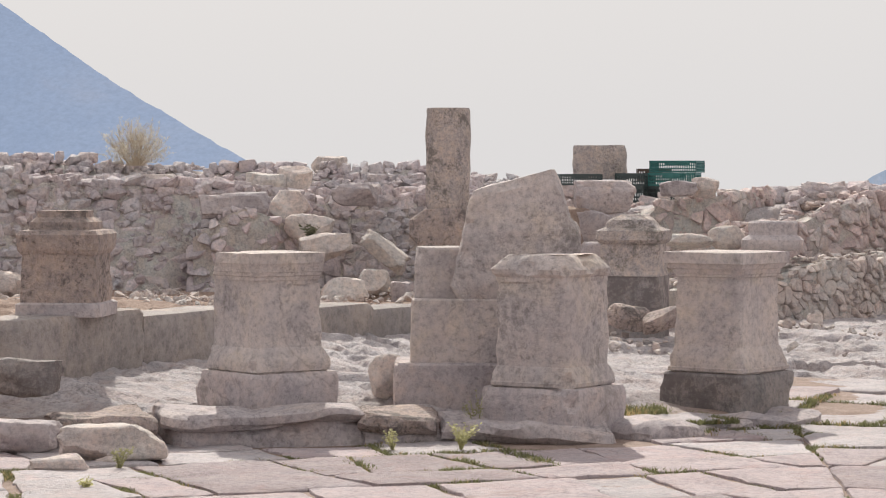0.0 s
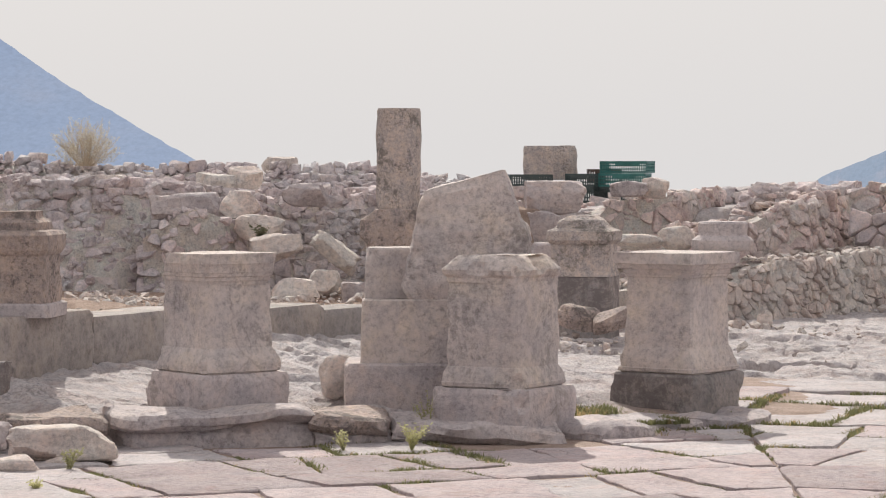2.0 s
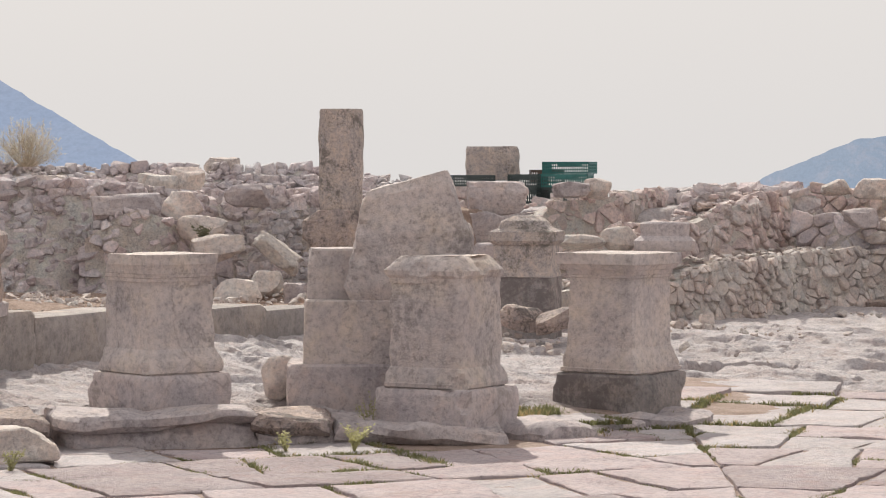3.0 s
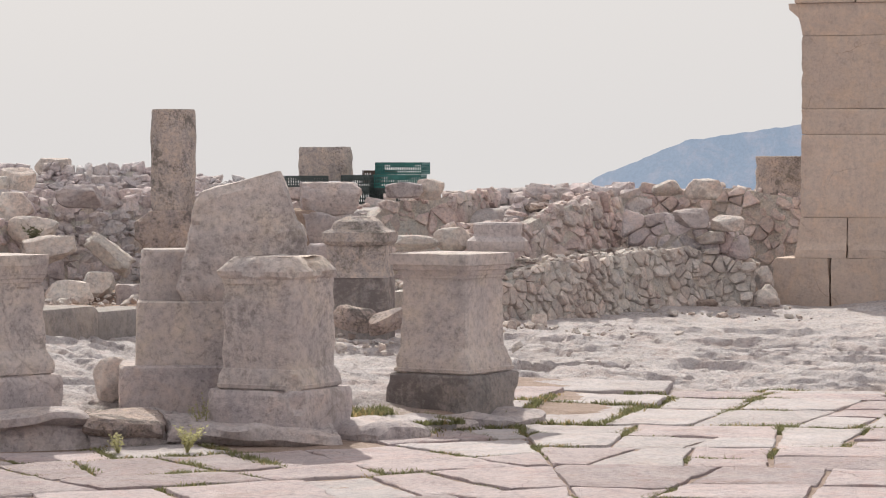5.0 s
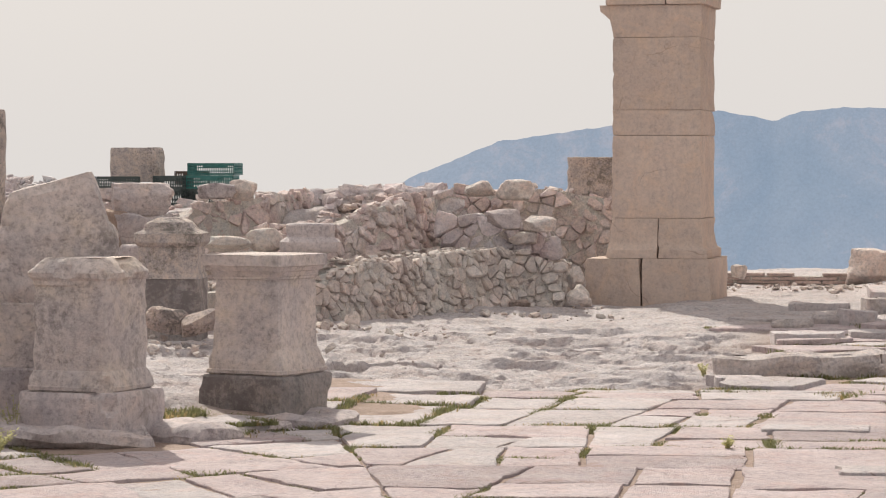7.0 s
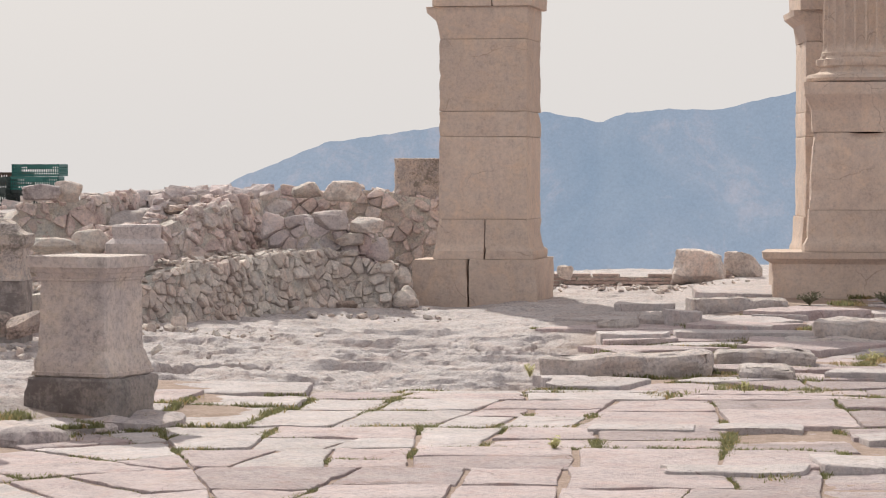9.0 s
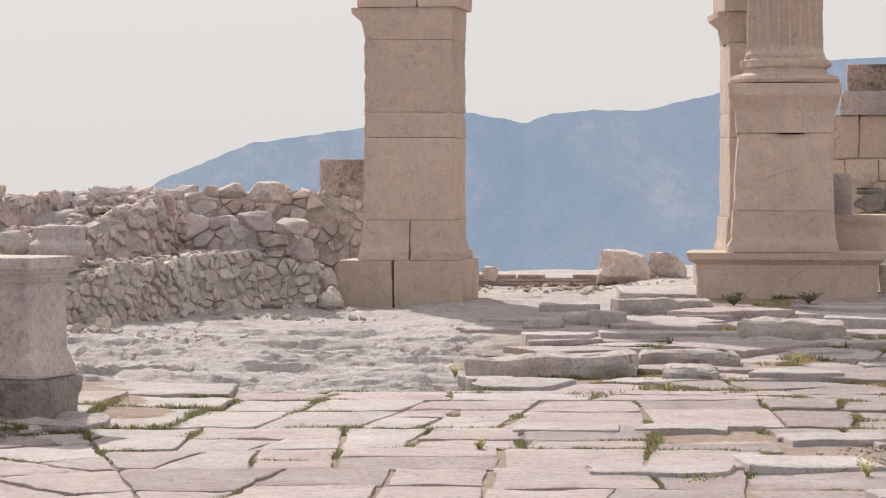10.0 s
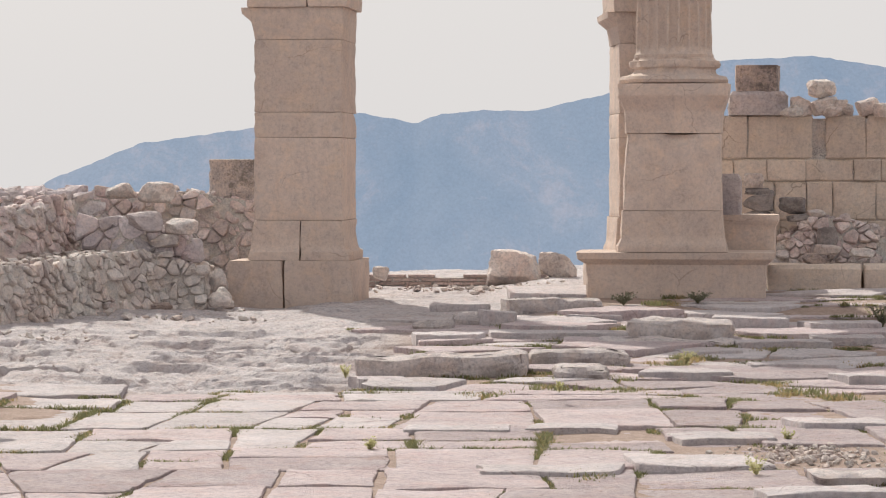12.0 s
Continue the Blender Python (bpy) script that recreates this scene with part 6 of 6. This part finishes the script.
# big displaced slabs and steps on the rise before the second pier
RISE = [
    (-0.002, 23.058, 0.02, -5.5, 1.398, 0.45, 0.166, 0, -2, "g"),
    (1.159, 23.81, 0.06, -1, 0.905, 0.5, 0.126, 0, 1, "l"),
    (0.047, 25.945, 0.13, 3.5, 0.694, 0.6, 0.069, 0, 0, "p"),
    (1.096, 26.345, 0.12, -3, 1.369, 0.6, 0.074, 0, 0, "p"),
    (1.771, 25.9, 0.1, 1.5, 0.649, 0.5, 0.061, 0, 0, "l"),
    (-0.092, 27.604, 0.15, -5, 0.36, 0.4, 0.095, 0, -3, "l"),
    (0.227, 28.126, 0.16, -0.5, 0.271, 0.4, 0.128, 0, 0, "l"),
    (0.541, 27.918, 0.16, 4, 0.426, 0.4, 0.149, 0, 5, "p"),
    (0.192, 29.723, 0.2, -2.5, 0.667, 0.5, 0.102, 0, 0, "p"),
    (1.166, 29.448, 0.18, 2, 1.061, 0.6, 0.179, 0, 0, "l"),
    (2.237, 26.459, 0.13, -4.5, 1.034, 0.6, 0.165, 0, 0, "l"),
    (2.993, 27.382, 0.17, 0, 0.826, 0.6, 0.112, 0, 1, "p"),
    (3.895, 27.152, 0.16, 4.5, 0.811, 0.6, 0.081, 0, 0, "p"),
    (1.104, 22.672, 0.03, -2, 0.454, 0.5, 0.092, 0, 2, "l"),
    (2.315, 29.684, 0.2, 2.5, 0.953, 0.6, 0.074, 0, 0, "p"),
    (3.462, 30.547, 0.2, -4, 0.923, 0.6, 0.062, 0, 0, "p"),
    (4.354, 29.935, 0.2, 0.5, 0.774, 0.6, 0.066, 0, 0, "p"),
    (2.372, 24.929, 0.06, 5, 0.75, 0.6, 0.055, 0, 0, "p"),
    (3.12, 25.485, 0.09, -1.5, 0.923, 0.6, 0.072, 0, 0, "p"),
    (3.768, 25.906, 0.1, 3, 0.669, 0.6, 0.073, 0, 0, "p"),
    (2.079, 25.665, 0.11, -3.5, 1.29, 0.4, 0.048, 0, 0, "l"),
    (-0.514, 22.323, 0, 1, 0.447, 0.4, 0.056, 0, 0, "p"),
    (1.956, 22.727, 0.04, -5.5, 0.729, 0.5, 0.046, 0, 0, "p"),
    (2.949, 23.322, 0.05, -1, 0.752, 0.5, 0.055, 0, 0, "p"),
    (3.32, 22.21, 0.03, 3.5, 0.395, 0.5, 0.056, 0, 0, "p"),
    (1.563, 28.554, 0.2, -3, 0.63, 0.5, 0.045, 0, 0, "p"),
    (1.161, 27.242, 0.15, 1.5, 0.6, 0.5, 0.06, 0, 0, "p"),
    (2.603, 32.129, 0.26, -5, 0.969, 0.5, 0.076, 0, 0, "p"),
    (1.356, 32.593, 0.26, -0.5, 0.524, 0.4, 0.061, 0, 0, "p"),
    (4.208, 31.75, 0.25, 4, 0.77, 0.5, 0.06, 0, 0, "p"),
    (0.591, 15.737, 0, -2.5, 0.889, 0.5, 0.034, 0, 0, "p"),
    (1.487, 16.182, 0, 2, 0.775, 0.8, 0.03, 0, 1, "p"),
    (2.238, 15.473, 0, -4.5, 0.423, 0.5, 0.036, 0, 0, "l"),
    (1.976, 14.545, 0, 0, 0.651, 0.45, 0.043, 0, -1, "p"),
    (1.815, 17.751, 0, 4.5, 0.709, 0.6, 0.025, 0, 0, "p"),
    (0.878, 18.42, 0, -2, 0.588, 0.5, 0.023, 0, 0, "p"),
    (2.629, 18.66, 0, 2.5, 0.65, 0.5, 0.041, 0, 1, "p"),
    (0.059, 18.362, 0, -4, 0.732, 0.5, 0.023, 0, 0, "p"),
]


rise_rng = random.Random(5)
for k, (x, y, z, yaw, w, d, h, tx, ty, kind) in enumerate(RISE):
    if kind == "p":
        corners = [(-w / 2 + w * f + rise_rng.uniform(-0.07, 0.07), -d / 2 * (1 - rise_rng.uniform(0, 0.45))) for f in (0.02, 0.3, 0.68, 0.98)]
        corners += [(w / 2 - w * f + rise_rng.uniform(-0.05, 0.05), d / 2 * (1 - rise_rng.uniform(0, 0.3))) for f in (0.02, 0.5, 0.98)]
        me = slab_mesh("fallen_slab", corners, PAVING, rise_rng, h + 0.06)
        me.transform(Matrix.Translation((0, 0, h)))
    else:
        me = loft("fallen_slab", [(-0.04, -w / 2 + 0.02, w / 2 - 0.02, -d / 2 + 0.02, d / 2), (h * 0.6, -w / 2, w / 2, -d / 2, d / 2), (h - 0.012, -w / 2 + 0.012, w / 2 - 0.012, -d / 2 + 0.015, d / 2), (h, -w / 2 + 0.04, w / 2 - 0.04, -d / 2 + 0.05, d / 2 - 0.03)], BLOCK_STONE, (28, 8), 0.025, 0.03, 0.08, 900 + k, 0.03, shape=rugged(0.035 if kind == "g" else 0.065, 950 + k))
    thing("fallen_slab", {"g": "long dark-edged limestone slab lying on the pavement", "p": "displaced pale paving slab on the rise", "l": "rough limestone step block on the rise"}[kind], "stone slab", (x, y, z), yaw, me, group="displaced slabs", tilt=(tx, ty))


# ---- grass in the joints, weeds and a bush ----
def blades(name, roots, mat, label, seed, tall=(0.010, 0.034), per=(14, 28), spread=0.045, category="grass"):
    rg = np.random.RandomState(seed)
    vs, fs = [], []
    for (x, y, z, k) in roots:
        for _ in range(rg.randint(*per)):
            ax, h = rg.uniform(0, 2 * math.pi), rg.uniform(*tall) * k
            bx, by = x + rg.normal() * spread, y + rg.normal() * spread
            lx, ly = math.cos(ax) * h * rg.uniform(0.3, 1.3), math.sin(ax) * h * rg.uniform(0.3, 1.3)
            w = 0.004 + 0.003 * rg.rand()
            wx, wy = -math.sin(ax) * w, math.cos(ax) * w
            b = len(vs)
            vs += [(bx - wx, by - wy, z), (bx + wx, by + wy, z), (bx + lx * 0.5 + wx * 0.7, by + ly * 0.5 + wy * 0.7, z + h * 0.65), (bx + lx * 0.5 - wx * 0.7, by + ly * 0.5 - wy * 0.7, z + h * 0.65), (bx + lx, by + ly, z + h)]
            fs += [(b, b + 1, b + 2, b + 3), (b + 3, b + 2, b + 4)]
    return tagged(new(name, make_mesh(name, vs, fs, mat, False)), label, category, kind="stuff")


green, dry = [], []
rg = random.Random(77)
for (poly, z) in edges:
    for i in range(len(poly)):
        (ax, ay), (bx, by) = poly[i], poly[(i + 1) % len(poly)]
        side = rg.random()
        for _ in range(int(22 * math.hypot(bx - ax, by - ay)) + 1):
            f = rg.random()
            gx, gy = ax + (bx - ax) * f, ay + (by - ay) * f
            p = np.array([[gx, gy, 0.0]])
            n = float(vnoise(p, 1.9, 91)[0] + 0.6 * vnoise(p, 0.45, 92)[0]) + 0.5 * (side - 0.5)
            if n > 0.27:
                root = (gx, gy, z - 0.03, min(1.3, 0.6 + (n - 0.27) * 1.0))
                (dry if rg.random() < 0.14 else green).append(root)
blades("grass", green, GRASS, "low mossy grass filling the paving joints", 5, (0.020, 0.048), (12, 22), 0.024)
blades("dry_grass", dry, DRY_GRASS, "dry straw-coloured grass tufts between slabs", 6, (0.02, 0.05), (8, 14), 0.03)


def weed(at, h, seed, n=7, leaf=0.022, mats=None, label="thin grey-green weed growing from a joint", name="weed", lean=0.22, leaves=26):
    """Stalks with many small leaves."""
    rgw = random.Random(seed)
    stem_mat, leaf_mat = mats or (WEED, WEED)
    ob = thing(name, label, "weed" if name == "weed" else "bush", at, rgw.uniform(0, 360), group="weeds" if name == "weed" else "")
    sv, sf, lv, lf = [], [], [], []
    for _ in range(n):
        a, k = rgw.uniform(0, 2 * math.pi), rgw.uniform(0.2, 1.0) * lean
        hh = h * rgw.uniform(0.55, 1.0)
        pts = [Vector((math.cos(a) * k * hh * f ** 1.3, math.sin(a) * k * hh * f ** 1.3, hh * f * (1 - 0.25 * k * f))) for f in (0, 0.25, 0.5, 0.75, 1.0)]
        r = 0.0035 + 0.002 * h
        for i, p in enumerate(pts):
            q = r * (1 - 0.7 * i / 4)
            sv += [(p.x + q, p.y, p.z), (p.x - q * 0.5, p.y + q * 0.87, p.z), (p.x - q * 0.5, p.y - q * 0.87, p.z)]
        b = len(sv) - 15
        for i in range(4):
            sf += [(b + 3 * i + j, b + 3 * i + (j + 1) % 3, b + 3 * i + 3 + (j + 1) % 3, b + 3 * i + 3 + j) for j in range(3)]
        for _ in range(leaves):
            f = rgw.uniform(0.2, 1.0)
            i = min(3, int(f * 4))
            p = pts[i].lerp(pts[i + 1], f * 4 - i)
            d = Vector((rgw.uniform(-1, 1), rgw.uniform(-1, 1), rgw.uniform(-0.2, 1))).normalized() * leaf * rgw.uniform(0.6, 1.5)
            sd = d.cross(Vector((rgw.uniform(-1, 1), rgw.uniform(-1, 1), rgw.uniform(-1, 1)))).normalized() * leaf * 0.28
            b2 = len(lv)
            lv += [p, p + d * 0.5 + sd, p + d, p + d * 0.5 - sd]
            lf += [(b2, b2 + 1, b2 + 2, b2 + 3)]
    tagged(part("stalk", make_mesh("stalk", sv, sf, stem_mat), ob), "thin wiry stems", kind="stuff")
    tagged(part("foliage", make_mesh("foliage", lv, lf, leaf_mat, False), ob), "small narrow leaves", kind="stuff")
    return ob


TUFTS = [(1.974, 23.775), (2.169, 24.344), (1.412, 23.215), (1.437, 22.515), (0.888, 21.88), (0.818, 15.505), (2.616, 23.713), (0.686, 23.248), (3.602, 23.583), (0.283, 21.231), (-4.096, 18.006), (-3.66, 17.556), (-3.585, 17.731), (-4.068, 17.878), (-0.286, 22.1), (2.956, 21.026)]
tuft_rng = random.Random(31)
TUFTS += [(q[0][0], q[0][1]) for q, _ in edges if q[0][1] > 21.4 and -0.3 < q[0][0] < 4.6 and tuft_rng.random() < 0.30]
tuft_roots = [(x + tuft_rng.gauss(0, 0.10), y + tuft_rng.gauss(0, 0.12), float(land(x, y)) - 0.02, 1.0) for (x, y) in TUFTS for _ in range(9)]
blades("tall_grass", tuft_roots[::2], GRASS, "taller green grass tufts beside slabs", 15, (0.02, 0.065), (34, 52), 0.045)
blades("straw_grass", tuft_roots[1::2], DRY_GRASS, "yellow straw tufts beside slabs", 16, (0.02, 0.055), (26, 40), 0.05)

WEEDS = [
    (-4.9, 17.028, -0.02, 0.286, 9),
    (-4.751, 16.144, -0.02, 0.187, 12),
    (-5.141, 16.024, -0.02, 0.153, 5),
    (-6.297, 14.569, -0.02, 0.144, 6),
    (-7.297, 15.354, -0.02, 0.172, 4),
    (-6.067, 13.591, -0.02, 0.075, 4),
    (-0.763, 21.906, 0.08, 0.111, 6),
    (-0.446, 17.107, -0.02, 0.097, 8),
    (2.858, 32.08, 0.08, 0.163, 9),
    (2.043, 31.498, 0.08, 0.115, 7),
    (2.044, 23.474, 0.08, 0.124, 8),
    (4.499, 28.881, 0.08, 0.236, 8),
    (1.766, 15.721, -0.02, 0.128, 7),
    (2.186, 17.708, -0.02, 0.09, 6),
    (0.853, 20.485, 0.08, 0.075, 8),
    (0.671, 23.553, 0.08, 0.105, 7),
    (3.73, 30.721, 0.08, 0.156, 8),
]
for k, (x, y, z, h, n) in enumerate(WEEDS):
    weed((x, y, z), h * 1.15, 40 + k, n + 4, 0.02, None, lean=0.7, leaves=16)


def round_bush(at, wide, tall, seed, n=170):
    """Airy globe of fine twigs that fork towards their ends, with tiny pale leaves."""
    rgb = random.Random(seed)
    ob = thing("bush", "round dry bush with fine pale twigs on the wall", "bush", at)
    sv, sf, lv, lf = [], [], [], []

    def twig(a, b, r):
        mid = a.lerp(b, 0.5) + Vector((rgb.uniform(-1, 1), rgb.uniform(-1, 1), 0.4)) * 0.06 * (b - a).length
        base = len(sv)
        for p, q in ((a, r), (mid, r * 0.75), (b, r * 0.35)):
            sv.extend([(p.x + q, p.y, p.z), (p.x - q * 0.5, p.y + q * 0.87, p.z), (p.x - q * 0.5, p.y - q * 0.87, p.z)])
        for i in range(2):
            sf.extend([(base + 3 * i + j, base + 3 * i + (j + 1) % 3, base + 3 * i + 3 + (j + 1) % 3, base + 3 * i + 3 + j) for j in range(3)])
    for _ in range(n):
        d = Vector((rgb.gauss(0, 1), rgb.gauss(0, 1), abs(rgb.gauss(0.9, 0.7)) + 0.15)).normalized()
        k = rgb.uniform(0.65, 1.0)
        tip = Vector((d.x * wide / 2, d.y * wide / 2, d.z * tall * 0.95)) * k
        twig(Vector((d.x * 0.08, d.y * 0.08, 0)), tip, 0.0026)
        for _ in range(4):
            f = rgb.uniform(0.4, 1.0)
            a = tip * f
            b = a + (d + Vector((rgb.uniform(-1, 1), rgb.uniform(-1, 1), rgb.uniform(-0.3, 1)))).normalized() * wide * rgb.uniform(0.06, 0.15)
            twig(a, b, 0.002)
            for _ in range(7):
                p = a.lerp(b, rgb.random())
                e = Vector((rgb.uniform(-1, 1), rgb.uniform(-1, 1), rgb.uniform(-0.4, 1))).normalized() * rgb.uniform(0.010, 0.022)
                w = e.cross(Vector((rgb.uniform(-1, 1), rgb.uniform(-1, 1), rgb.uniform(-1, 1)))).normalized() * 0.0045
                base = len(lv)
                lv.extend([p, p + e * 0.5 + w, p + e, p + e * 0.5 - w])
                lf.append((base, base + 1, base + 2, base + 3))
    part("branchwork", make_mesh("branchwork", sv, sf, BUSH_STEM), ob)
    part("foliage", make_mesh("foliage", lv, lf, BUSH_LEAF, False), ob)


round_bush((-11.189, 26.32, 1.715), 0.88, 0.497, 5)
weed((-8.764, 24.797, 1.015), 0.20, 98, 16, 0.035, (THISTLE, THISTLE), "small dark green thistle among boulders", "weed", 0.9, 12)
for k, (x, y, h, wide) in enumerate(((1.901, 29.413, 0.17, 1.3), (2.698, 29.548, 0.17, 1.6), (4.322, 27.464, 0.28, 0.7), (0.814, 29.62, 0.13, 0.9))):
    weed((x, y, float(land(x, y)) - 0.01), h, 120 + k, 26, 0.024, (THISTLE, THISTLE), "dark green thorny weed growing between slabs", "weed", wide, 16)
